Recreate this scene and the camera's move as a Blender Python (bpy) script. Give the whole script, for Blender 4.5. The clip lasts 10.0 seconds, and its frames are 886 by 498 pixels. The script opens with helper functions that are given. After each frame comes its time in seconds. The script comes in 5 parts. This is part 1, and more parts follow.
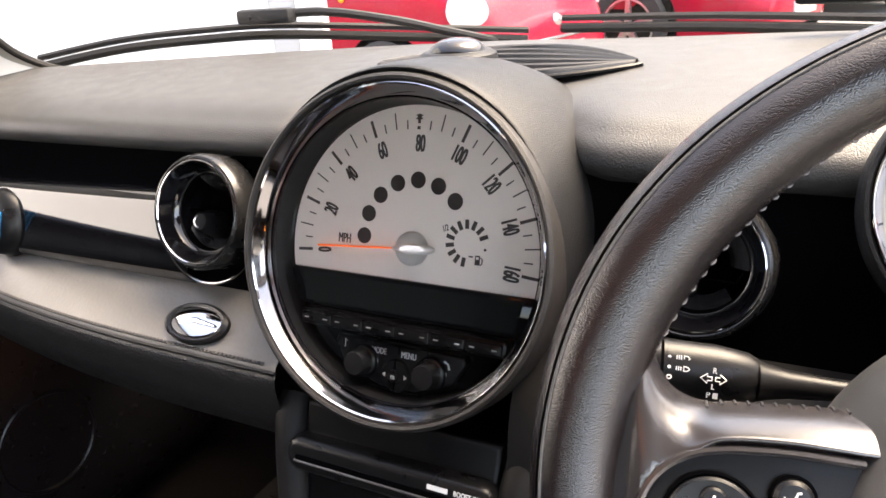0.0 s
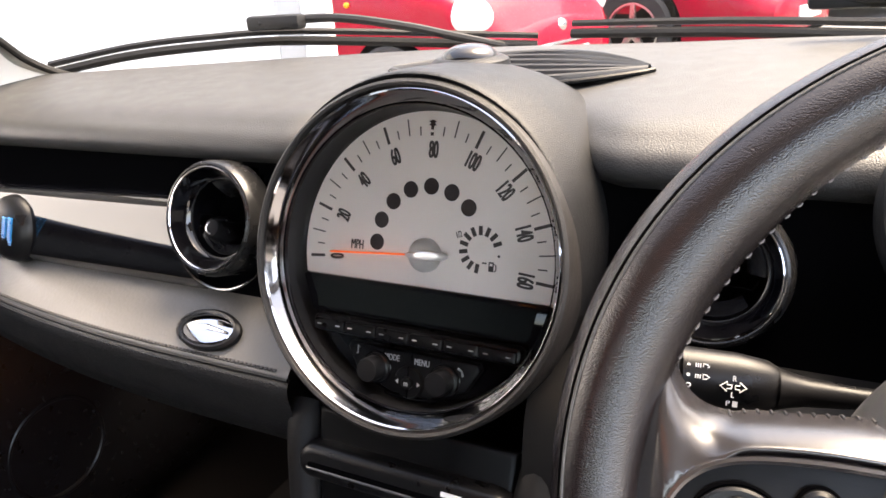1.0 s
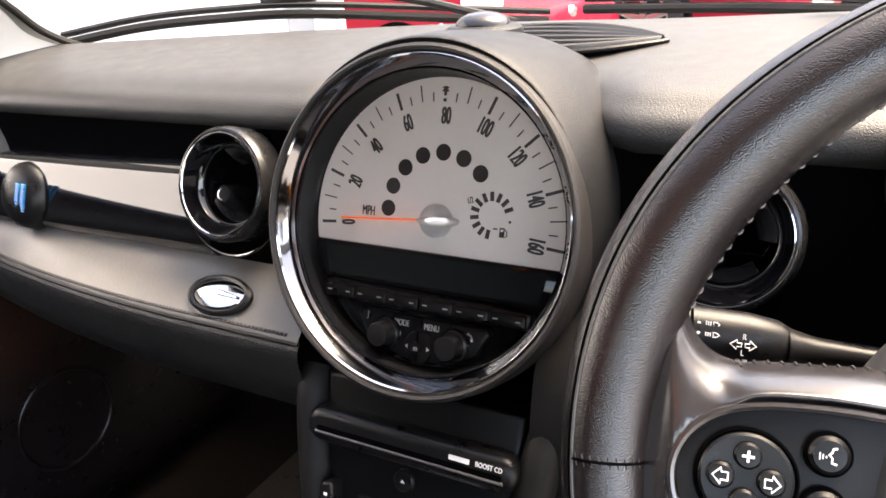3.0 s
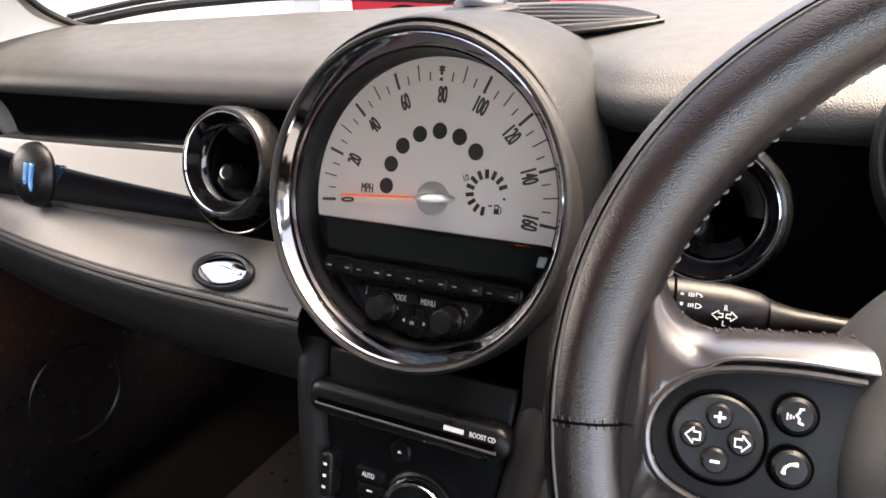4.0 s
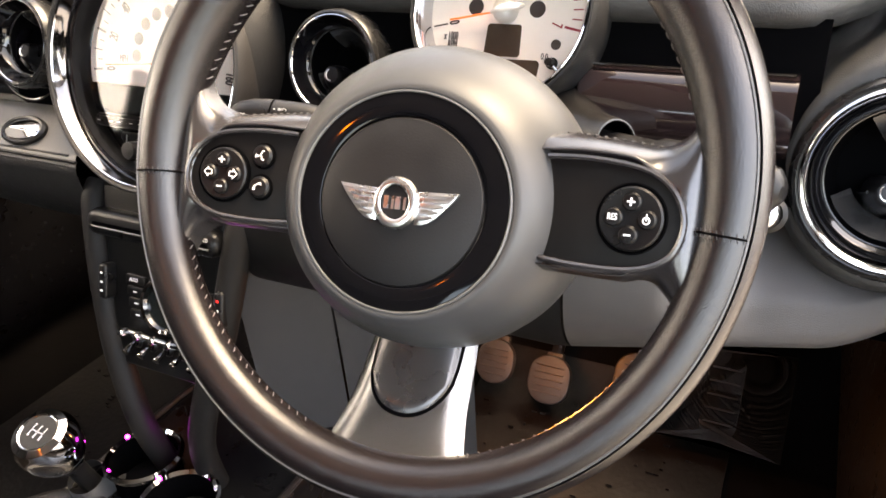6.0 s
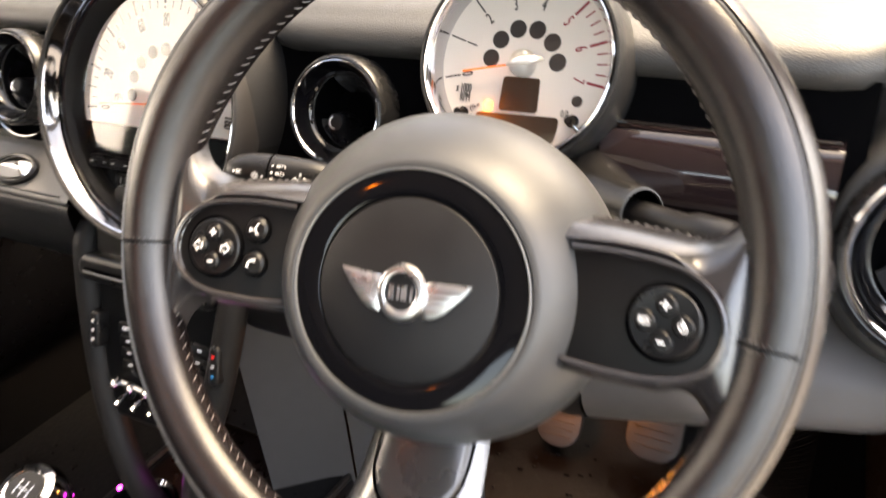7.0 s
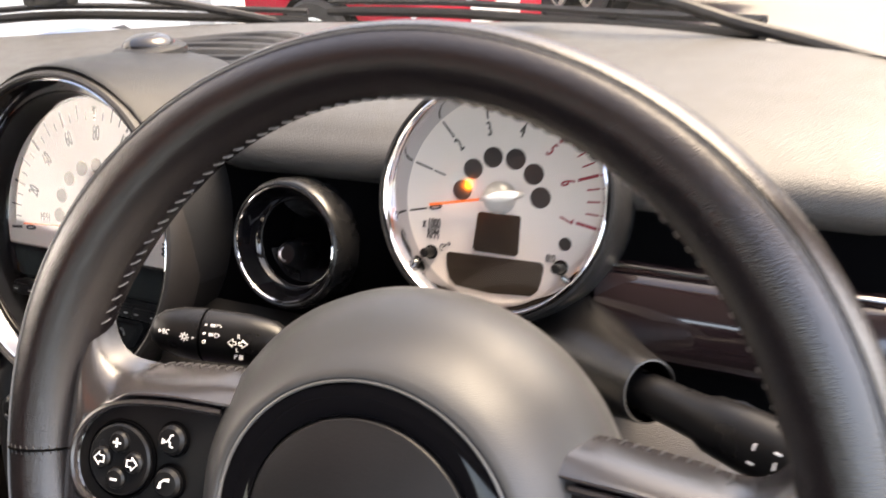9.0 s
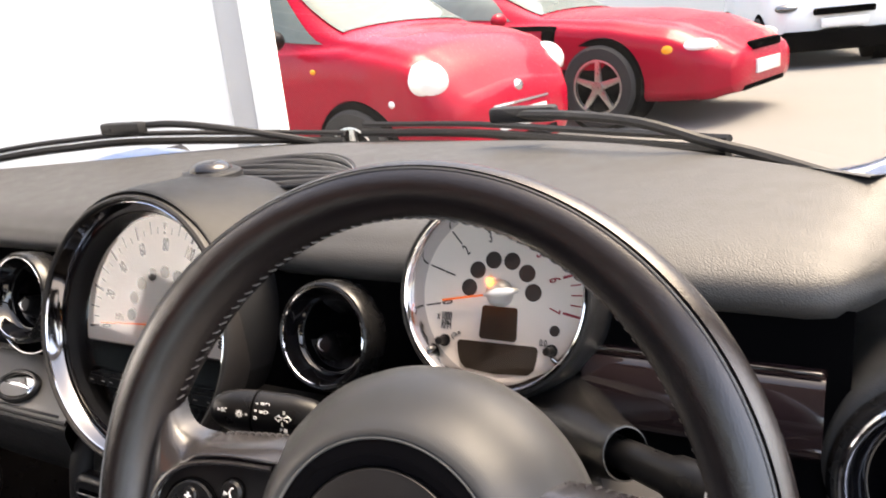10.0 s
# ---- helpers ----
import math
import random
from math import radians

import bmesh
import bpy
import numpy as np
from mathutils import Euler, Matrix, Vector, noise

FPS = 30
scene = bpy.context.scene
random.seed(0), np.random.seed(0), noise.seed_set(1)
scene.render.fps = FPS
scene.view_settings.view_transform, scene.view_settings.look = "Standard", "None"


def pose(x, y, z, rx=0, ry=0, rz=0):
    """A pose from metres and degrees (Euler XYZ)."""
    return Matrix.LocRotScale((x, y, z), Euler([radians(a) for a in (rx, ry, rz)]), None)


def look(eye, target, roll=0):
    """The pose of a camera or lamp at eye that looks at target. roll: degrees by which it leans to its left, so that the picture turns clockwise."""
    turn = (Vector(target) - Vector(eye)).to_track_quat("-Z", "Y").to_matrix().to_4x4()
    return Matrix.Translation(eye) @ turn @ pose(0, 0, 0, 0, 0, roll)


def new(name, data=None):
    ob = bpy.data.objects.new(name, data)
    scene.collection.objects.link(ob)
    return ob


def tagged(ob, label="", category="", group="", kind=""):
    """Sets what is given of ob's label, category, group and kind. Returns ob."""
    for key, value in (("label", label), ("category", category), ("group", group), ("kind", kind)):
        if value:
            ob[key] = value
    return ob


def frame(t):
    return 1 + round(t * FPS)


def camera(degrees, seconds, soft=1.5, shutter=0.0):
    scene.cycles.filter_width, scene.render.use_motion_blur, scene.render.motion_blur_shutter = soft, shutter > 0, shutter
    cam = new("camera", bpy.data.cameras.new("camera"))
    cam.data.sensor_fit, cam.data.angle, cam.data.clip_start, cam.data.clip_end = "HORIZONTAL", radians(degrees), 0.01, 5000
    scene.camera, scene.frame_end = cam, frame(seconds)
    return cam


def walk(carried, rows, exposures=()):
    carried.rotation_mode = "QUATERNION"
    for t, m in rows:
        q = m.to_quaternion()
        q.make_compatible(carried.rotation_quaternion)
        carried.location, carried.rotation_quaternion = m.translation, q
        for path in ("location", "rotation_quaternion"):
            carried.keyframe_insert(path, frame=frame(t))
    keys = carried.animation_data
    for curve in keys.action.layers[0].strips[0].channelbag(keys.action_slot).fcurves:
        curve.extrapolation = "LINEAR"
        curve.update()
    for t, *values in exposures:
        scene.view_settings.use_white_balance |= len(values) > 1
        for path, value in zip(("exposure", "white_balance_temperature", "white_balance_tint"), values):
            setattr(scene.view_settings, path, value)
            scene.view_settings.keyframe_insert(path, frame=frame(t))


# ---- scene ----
cam = camera(61.34, 10.0, soft=1.6, shutter=0.3)
# t, eye, turn about x, y, z
PATH = [
    (0.0, 0.2517, -0.4100, 1.1073, 68.62, 4.05, 27.28),
    (0.5, 0.2499, -0.4113, 1.1025, 69.24, 4.07, 27.52),
    (1.0, 0.2454, -0.4112, 1.1084, 68.99, 4.21, 27.56),
    (1.5, 0.2426, -0.4061, 1.1014, 69.07, 4.05, 27.80),
    (2.0, 0.2428, -0.4006, 1.0995, 68.83, 3.80, 27.70),
    (2.5, 0.2441, -0.4120, 1.0961, 68.60, 3.63, 27.96),
    (4.0, 0.2585, -0.4284, 1.0935, 67.07, 3.73, 28.85),
    (4.5, 0.3064, -0.4405, 1.0664, 66.13, 3.46, 28.88),
    (5.0, 0.3862, -0.4551, 1.0386, 64.22, 2.65, 27.20),
    (5.5, 0.4952, -0.4647, 1.0731, 63.21, 2.72, 26.46),
    (5.7, 0.5315, -0.4870, 1.0760, 62.25, 2.81, 25.99),
    (6.8, 0.5456, -0.5161, 1.1008, 62.10, 2.77, 26.52),
    (7.0, 0.5155, -0.4561, 1.1019, 62.42, 2.60, 26.82),
    (7.5, 0.4092, -0.3132, 1.0753, 62.26, 3.30, 27.58),
    (7.7, 0.3830, -0.2940, 1.0730, 62.79, 3.11, 27.01),
    (8.0, 0.3804, -0.2983, 1.0794, 62.19, 3.06, 26.93),
    (8.5, 0.4114, -0.3180, 1.0870, 63.52, 3.27, 25.87),
    (8.8, 0.4500, -0.3370, 1.1020, 64.45, 3.70, 25.56),
    (9.0, 0.4823, -0.3568, 1.1316, 65.07, 3.68, 25.34),
    (9.2, 0.5160, -0.3810, 1.1470, 66.73, 4.14, 25.14),
    (9.5, 0.5388, -0.4155, 1.1647, 68.39, 4.22, 25.03),
    (10.0, 0.5349, -0.4212, 1.1603, 72.74, 5.58, 27.64),
]
EXPOSURES = [(0.0, 4.5, 8300, 12), (4.0, 4.5, 8300, 13), (5.0, 4.7, 8700, 13), (5.5, 4.78, 9500, 12), (7.0, 4.68, 9700, 11), (8.0, 4.3, 8700, 13), (9.25, 4.3, 8700, 13), (10.0, 3.9, 8400, 12)]
walk(cam, [(t, pose(x, y, z, a, b, c)) for t, x, y, z, a, b, c in PATH], EXPOSURES)

# ---------------------------------------------------------------- light
SUN_EL, SUN_AZ = 62.0, 40.0
world = bpy.data.worlds.new("sky")
scene.world = world
world.use_nodes = True
wn = world.node_tree.nodes
sky = wn.new("ShaderNodeTexSky")
sky.sky_type, sky.sun_disc = "NISHITA", False
sky.air_density, sky.dust_density, sky.ozone_density = 0.8, 3.5, 0.6
sky.sun_elevation, sky.sun_rotation = radians(SUN_EL), radians(SUN_AZ)
world.node_tree.links.new(sky.outputs[0], wn["Background"].inputs[0])
wn["Background"].inputs[1].default_value = 0.15
sun = new("sun", bpy.data.lights.new("sun", "SUN"))
sun.data.energy, sun.data.angle, sun.data.color = 0.85, radians(35), (1.0, 0.97, 0.93)
saz, sel = radians(SUN_AZ), radians(SUN_EL)
sun.matrix_world = look((0, 0, 0), (-math.sin(saz) * math.cos(sel), -math.cos(saz) * math.cos(sel), -math.sin(sel)))
sun.location = (1, 3, 9)


# ---------------------------------------------------------------- materials
def mat(name, color, rough=0.5, metal=0.0, bump=0.0, scale=400.0, kind="noise", vary=0.15, coat=0.0, emit=None, spec=0.5, big=9.0, rvary=0.1):
    m = bpy.data.materials.new(name)
    m.use_nodes = True
    t = m.node_tree
    b = t.nodes["Principled BSDF"]
    tc = t.nodes.new("ShaderNodeTexCoord")
    n1 = t.nodes.new("ShaderNodeTexNoise")
    n1.inputs["Scale"].default_value, n1.inputs["Detail"].default_value = big, 5
    t.links.new(tc.outputs["Object"], n1.inputs["Vector"])
    mix = t.nodes.new("ShaderNodeMix")
    mix.data_type = "RGBA"
    mix.inputs["A"].default_value = (*[c * (1 - vary) for c in color], 1)
    mix.inputs["B"].default_value = (*[min(1, c * (1 + vary)) for c in color], 1)
    t.links.new(n1.outputs["Fac"], mix.inputs["Factor"])
    t.links.new(mix.outputs["Result"], b.inputs["Base Color"])
    n2 = t.nodes.new("ShaderNodeTexNoise")
    n2.inputs["Scale"].default_value, n2.inputs["Detail"].default_value = big * 7, 4
    t.links.new(tc.outputs["Object"], n2.inputs["Vector"])
    mr = t.nodes.new("ShaderNodeMapRange")
    mr.inputs["To Min"].default_value, mr.inputs["To Max"].default_value = max(0.0, rough - rvary), min(1, rough + rvary)
    t.links.new(n2.outputs["Fac"], mr.inputs["Value"])
    t.links.new(mr.outputs["Result"], b.inputs["Roughness"])
    b.inputs["Metallic"].default_value = metal
    b.inputs["Specular IOR Level"].default_value = spec
    b.inputs["Coat Weight"].default_value = coat
    b.inputs["Coat Roughness"].default_value = 0.03
    if bump:
        bp = t.nodes.new("ShaderNodeBump")
        bp.inputs["Strength"].default_value, bp.inputs["Distance"].default_value = bump, 0.001
        if kind == "grain":
            v = t.nodes.new("ShaderNodeTexVoronoi")
            v.feature = "F1"
            w = t.nodes.new("ShaderNodeTexNoise")
            w.inputs["Scale"].default_value, w.inputs["Detail"].default_value = scale * 0.6, 2
            t.links.new(tc.outputs["Object"], w.inputs["Vector"])
            ad = t.nodes.new("ShaderNodeVectorMath")
            ad.operation = "MULTIPLY_ADD"
            ad.inputs[1].default_value = (0.45 / scale,) * 3
            t.links.new(w.outputs["Color"], ad.inputs[0])
            t.links.new(tc.outputs["Object"], ad.inputs[2])
            t.links.new(ad.outputs[0], v.inputs["Vector"])
            v.inputs["Scale"].default_value = scale
            iv = t.nodes.new("ShaderNodeMath")
            iv.operation, iv.inputs[0].default_value = "SUBTRACT", 1.0
            t.links.new(v.outputs["Distance"], iv.inputs[1])
            t.links.new(iv.outputs[0], bp.inputs["Height"])
        else:
            w = t.nodes.new("ShaderNodeTexNoise")
            w.inputs["Scale"].default_value, w.inputs["Detail"].default_value = scale, 5
            t.links.new(tc.outputs["Object"], w.inputs["Vector"])
            t.links.new(w.outputs["Fac"], bp.inputs["Height"])
        t.links.new(bp.outputs["Normal"], b.inputs["Normal"])
    if emit:
        b.inputs["Emission Color"].default_value, b.inputs["Emission Strength"].default_value = (*emit[:3], 1), emit[3]
    return m


def clear_glass(name, tint=(1, 1, 1), ior=1.45, rough=0.0):
    m = bpy.data.materials.new(name)
    m.use_nodes = True
    t = m.node_tree
    t.nodes.clear()
    out, tr, gl = t.nodes.new("ShaderNodeOutputMaterial"), t.nodes.new("ShaderNodeBsdfTransparent"), t.nodes.new("ShaderNodeBsdfGlossy")
    mx, fr = t.nodes.new("ShaderNodeMixShader"), t.nodes.new("ShaderNodeFresnel")
    tr.inputs[0].default_value, gl.inputs["Roughness"].default_value, fr.inputs[0].default_value = (*tint, 1), rough, ior
    t.links.new(fr.outputs[0], mx.inputs[0])
    t.links.new(tr.outputs[0], mx.inputs[1])
    t.links.new(gl.outputs[0], mx.inputs[2])
    t.links.new(mx.outputs[0], out.inputs[0])
    return m


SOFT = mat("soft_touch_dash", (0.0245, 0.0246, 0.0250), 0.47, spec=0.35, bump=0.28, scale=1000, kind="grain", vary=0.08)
# darker than the pad: shade on the hood's side is in this colour
HOOD = mat("shaded_soft_hood", (0.0062, 0.0064, 0.0070), 0.40, spec=0.2, bump=0.32, scale=1150, kind="grain", vary=0.08)
PLAST = mat("black_plastic", (0.004, 0.004, 0.0044), 0.3, bump=0.12, scale=1600, vary=0.2, spec=0.2)
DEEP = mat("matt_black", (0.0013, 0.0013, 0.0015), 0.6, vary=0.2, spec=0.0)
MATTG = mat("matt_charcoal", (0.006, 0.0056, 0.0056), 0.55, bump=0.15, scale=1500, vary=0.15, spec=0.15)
VENTR = mat("vent_satin", (0.006, 0.006, 0.0063), 0.26, vary=0.1, spec=0.4)
VANE = mat("vane_plastic", (0.011, 0.011, 0.0115), 0.22, vary=0.1, spec=0.5)
SWITCHP = mat("switch_plastic", (0.0036, 0.0034, 0.0035), 0.42, spec=0.15, bump=0.1, scale=1700, vary=0.1)
VENTB = mat("vent_black", (0.0018, 0.0018, 0.002), 0.2, vary=0.2, spec=0.25)
PEDAL = mat("worn_pedal_rubber", (0.014, 0.0112, 0.0098), 0.6, bump=0.5, scale=300, vary=0.3)
PEDALG = mat("grey_pedal_rubber", (0.0065, 0.0054, 0.0049), 0.6, bump=0.4, scale=300, vary=0.3)
STACKM = mat("console_plastic", (0.0026, 0.0026, 0.0028), 0.34, bump=0.1, scale=1600, vary=0.2, spec=0.14)
KNEED = mat("column_side_plastic", (0.030, 0.028, 0.028), 0.5, bump=0.3, scale=1500, kind="grain", vary=0.1)
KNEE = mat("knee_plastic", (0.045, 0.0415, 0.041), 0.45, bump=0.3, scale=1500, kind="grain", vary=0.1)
SHROUD = mat("column_plastic", (0.0042, 0.0040, 0.0041), 0.17, bump=0.2, scale=1500, kind="grain", vary=0.1)
GREYP = mat("grey_plastic", (0.009, 0.0082, 0.0083), 0.42, spec=0.35, bump=0.3, scale=1700, kind="grain", vary=0.1)
PIANO = mat("piano_black", (0.002, 0.002, 0.0025), 0.05, vary=0.1, rvary=0.02, spec=0.22)
PIANOT = mat("trim_gloss", (0.002, 0.002, 0.0025), 0.04, vary=0.1, rvary=0.02, spec=0.6)
PIANOB = mat("brown_gloss", (0.009, 0.0055, 0.006), 0.09, vary=0.2, rvary=0.03, coat=0.3)
CHROME = mat("chrome", (0.55, 0.55, 0.57), 0.06, 1.0, vary=0.03, rvary=0.03, big=30)
# chrome toned down: the dark cabin it mirrors is in the colour
BEZEL = mat("dimmed_funnel_chrome", (0.19, 0.19, 0.20), 0.08, 1.0, vary=0.03, rvary=0.03, big=30)
SATIN = mat("satin_metal", (0.62, 0.62, 0.63), 0.28, 1.0, vary=0.06, bump=0.05, scale=1500)
LIDM = mat("lid_vinyl", (0.0085, 0.0082, 0.0084), 0.45, spec=0.3, bump=0.35, scale=500, kind="grain", vary=0.1)
SPOKES = mat("satin_spoke", (0.17, 0.169, 0.168), 0.22, 0.9, vary=0.05, bump=0.05, scale=1200)
INSERT = mat("spoke_insert", (0.075, 0.074, 0.075), 0.28, 0.8, vary=0.05, bump=0.05, scale=1200)
DARKCH = mat("dark_chrome", (0.2, 0.2, 0.205), 0.1, 1.0, vary=0.1, rvary=0.05)
LEATH = mat("wheel_leather", (0.0066, 0.0050, 0.0053), 0.23, spec=0.55, bump=0.17, scale=1500, kind="grain", vary=0.06, rvary=0.012)
LEATH2 = mat("smooth_leather", (0.046, 0.046, 0.047), 0.34, bump=0.35, scale=420, vary=0.15)
# rim leather with a paler base, which carries the sky's sheen on the spokes
LEATHW = mat("sheen_leather", (0.017, 0.0152, 0.0158), 0.22, spec=0.85, bump=0.07, scale=1800, kind="grain", vary=0.08, rvary=0.012)
HUBM = mat("airbag_cover", (0.0275, 0.0279, 0.0290), 0.40, spec=0.36, bump=0.1, scale=2000, kind="grain", vary=0.08)
DISC = mat("hub_disc", (0.0046, 0.0046, 0.0052), 0.44, spec=0.22, bump=0.1, scale=900, vary=0.1)
SHELF = mat("shelf_leather", (0.066, 0.062, 0.0590), 0.42, bump=0.25, scale=300, vary=0.08)
THREAD = mat("thread", (0.02, 0.019, 0.02), 0.7, vary=0.2)
THREADL = mat("pale_thread", (0.10, 0.092, 0.092), 0.6, vary=0.2)
FACE = mat("dial_face", (0.90, 0.835, 0.79), 0.38, vary=0.02)
INK = mat("dial_ink", (0.05, 0.045, 0.045), 0.5)
INKR = mat("red_ink", (0.35, 0.02, 0.04), 0.5)
LAMPD = mat("telltale", (0.035, 0.03, 0.03), 0.35)
LCD = mat("lcd_screen", (0.006, 0.0075, 0.0075), 0.12, vary=0.1, spec=0.35)
SATG = mat("satin_grey", (0.08, 0.08, 0.08), 0.38, 0.4, vary=0.08)
# brown base: the orange lamp's reflection is put into the screen colour
LCDB = mat("orange_tinged_lcd", (0.03, 0.023, 0.018), 0.16, vary=0.1)
# weak emission added to the needle paint to keep it bright
NEEDLE = mat("orange_needle", (0.9, 0.2, 0.05), 0.4, emit=(1, 0.14, 0.03, 0.03))
SILVER = mat("needle_cap", (0.62, 0.60, 0.58), 0.36, 0.25, vary=0.05)
SENSOR = mat("sensor_lens", (0.006, 0.0055, 0.006), 0.12, vary=0.1, spec=0.6)
SLAT = mat("slat_plastic", (0.030, 0.030, 0.0305), 0.38, vary=0.1, spec=0.5)
WHITEI = mat("white_print", (0.6, 0.6, 0.6), 0.5)
REDI = mat("red_print", (0.8, 0.02, 0.02), 0.5)
BLUEI = mat("blue_ribs", (0.0, 0.16, 0.42), 0.3, vary=0.25)
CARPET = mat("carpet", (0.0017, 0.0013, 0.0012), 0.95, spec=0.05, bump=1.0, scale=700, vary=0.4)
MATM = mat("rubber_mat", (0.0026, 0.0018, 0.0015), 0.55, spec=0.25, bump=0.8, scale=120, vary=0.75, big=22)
PILLAR = mat("pillar_trim", (0.66, 0.635, 0.60), 0.7, bump=0.2, scale=900, vary=0.04)
RUBBER = mat("rubber", (0.008, 0.008, 0.008), 0.6, vary=0.2, spec=0.25)
WIPER = mat("wiper_black", (0.010, 0.010, 0.0105), 0.5, vary=0.2, spec=0.25)
# grey tint put into the clear windscreen to dim the bright yard
GLASS = clear_glass("windscreen_glass", (0.40, 0.405, 0.40), 1.16)
COVER = clear_glass("cover_glass", (0.98, 0.98, 0.98), 1.75, 0.05)
REDCAR = mat("red_paint", (0.33, 0.0022, 0.021), 0.25, vary=0.06, coat=0.24, spec=0.1)
WHITECAR = mat("white_paint", (0.75, 0.75, 0.75), 0.3, vary=0.03, coat=1.0)
BLUECAR = mat("blue_paint", (0.012, 0.06, 0.2), 0.22, vary=0.1, coat=1.0)
CARGLASS = mat("car_window", (0.11, 0.135, 0.125), 0.05, vary=0.2, rvary=0.02)
LENS = mat("headlamp", (0.85, 0.85, 0.85), 0.15, 0.3, vary=0.1)
AMBER = mat("amber_lens", (0.9, 0.35, 0.02), 0.15)
ALLOY = mat("alloy", (0.55, 0.54, 0.52), 0.3, 0.9, vary=0.1)
TYRE = mat("tyre", (0.018, 0.018, 0.018), 0.8, bump=0.3, scale=120)
GROUND = mat("concrete", (0.15, 0.146, 0.138), 0.9, bump=0.4, scale=60, vary=0.15, big=0.7)
WALLW = mat("white_wall", (0.9, 0.895, 0.88), 0.8, vary=0.03, bump=0.2, scale=80, big=2)
WALLG = mat("grey_post", (0.5, 0.5, 0.5), 0.7, vary=0.08)
BUILD = mat("pale_render", (0.78, 0.74, 0.68), 0.85, vary=0.08, bump=0.2, scale=30, big=0.8)
ROOFL = mat("roof_lining", (0.17, 0.167, 0.165), 0.9, vary=0.05, bump=0.3, scale=600)
REARC = mat("dark_cloth", (0.012, 0.0115, 0.0115), 0.9, vary=0.2, bump=0.3, scale=600, spec=0.2)
AMBLAMP = mat("orange_lamp", (0.9, 0.4, 0.1), 0.4, emit=(1.0, 0.22, 0.02, 9.0))
PURPLE = mat("purple_lamp", (0.5, 0.02, 0.5), 0.4, emit=(0.75, 0.02, 0.8, 1.5))


# ---------------------------------------------------------------- builders
def smooth(ob, angle=35):
    me = ob.data
    me.polygons.foreach_set("use_smooth", [True] * len(me.polygons))
    bm = bmesh.new()
    bm.from_mesh(me)
    for e in bm.edges:
        e.smooth = not (len(e.link_faces) == 2 and e.calc_face_angle(0) > radians(angle))
    bm.to_mesh(me)
    bm.free()


def part(name, bm, material, parent=None, label="", angle=35, m=None):
    me = bpy.data.meshes.new(name)
    if m is not None:
        bm.transform(m)
    bmesh.ops.recalc_face_normals(bm, faces=bm.faces)
    bm.to_mesh(me)
    bm.free()
    me.materials.append(material)
    ob = new(name, me)
    smooth(ob, angle)
    if parent:
        ob.parent = parent
    if label:
        ob["label"] = label
    return ob


def thing(name, label, category, m=None, group="", kind=""):
    ob = new(name)
    ob.empty_display_size = 0.02
    if m is not None:
        ob.matrix_world = m
    return tagged(ob, label, category, group, kind)


def facing(x, y, z, tilt, yaw=0.0, roll=0.0):
    """Local x right, y up in the face, z out towards the seats."""
    s, c = math.sin(radians(tilt)), math.cos(radians(tilt))
    m = Matrix(((1, 0, 0, 0), (0, s, -c, 0), (0, c, s, 0), (0, 0, 0, 1)))
    return Matrix.Translation((x, y, z)) @ Matrix.Rotation(radians(yaw), 4, "Z") @ m @ Matrix.Rotation(radians(roll), 4, "Z")


def lathe(profile, n=64, closed=False, bm=None, a0=0.0, a1=360.0, sx=1.0, sy=1.0, c=(0, 0, 0)):
    """Profile of (radius, height) turned about the local z."""
    bm = bm or bmesh.new()
    full = abs(a1 - a0) > 359.9
    k = n if full else n + 1
    rows = []
    for r, h in profile:
        if r < 1e-6:
            rows.append([bm.verts.new((c[0], c[1], c[2] + h))])
        else:
            rows.append([bm.verts.new((c[0] + sx * r * math.cos(radians(a0 + (a1 - a0) * i / n)), c[1] + sy * r * math.sin(radians(a0 + (a1 - a0) * i / n)), c[2] + h)) for i in range(k)])
    pairs = list(zip(rows, rows[1:])) + ([(rows[-1], rows[0])] if closed else [])
    for a, b in pairs:
        for i in range(n if full else n):
            j = (i + 1) % k
            q = [a[i % len(a)], a[j % len(a)], b[j % len(b)], b[i % len(b)]]
            q = list(dict.fromkeys(q))
            if len(q) > 2:
                try:
                    bm.faces.new(q)
                except ValueError:
                    pass
    return bm


def ring(R, r, n=96, k=16, z=0.0, sz=1.0, bm=None, c=(0, 0, 0)):
    return lathe([(R + r * math.cos(2 * math.pi * i / k), z + sz * r * math.sin(2 * math.pi * i / k)) for i in range(k)], n, True, bm, c=c)


def tube(points, radius, k=10, bm=None, caps=True, closed=False):
    """A tube through points; radius a number or one for each point."""
    bm = bm or bmesh.new()
    pts = [Vector(p) for p in points]
    n = len(pts)
    rad = radius if isinstance(radius, (list, tuple)) else [radius] * n
    rows, ref = [], None
    for i, p in enumerate(pts):
        a, b = pts[(i - 1) % n if closed else max(i - 1, 0)], pts[(i + 1) % n if closed else min(i + 1, n - 1)]
        d = (b - a).normalized()
        if ref is None:
            ref = d.orthogonal().normalized()
        ref = (ref - d * ref.dot(d)).normalized()
        s = d.cross(ref)
        rows.append([bm.verts.new(p + rad[i] * (ref * math.cos(2 * math.pi * j / k) + s * math.sin(2 * math.pi * j / k))) for j in range(k)])
    for i in range(n if closed else n - 1):
        a, b = rows[i], rows[(i + 1) % n]
        for j in range(k):
            bm.faces.new((a[j], a[(j + 1) % k], b[(j + 1) % k], b[j]))
    if caps and not closed:
        bm.faces.new(rows[0][::-1])
        bm.faces.new(rows[-1])
    return bm


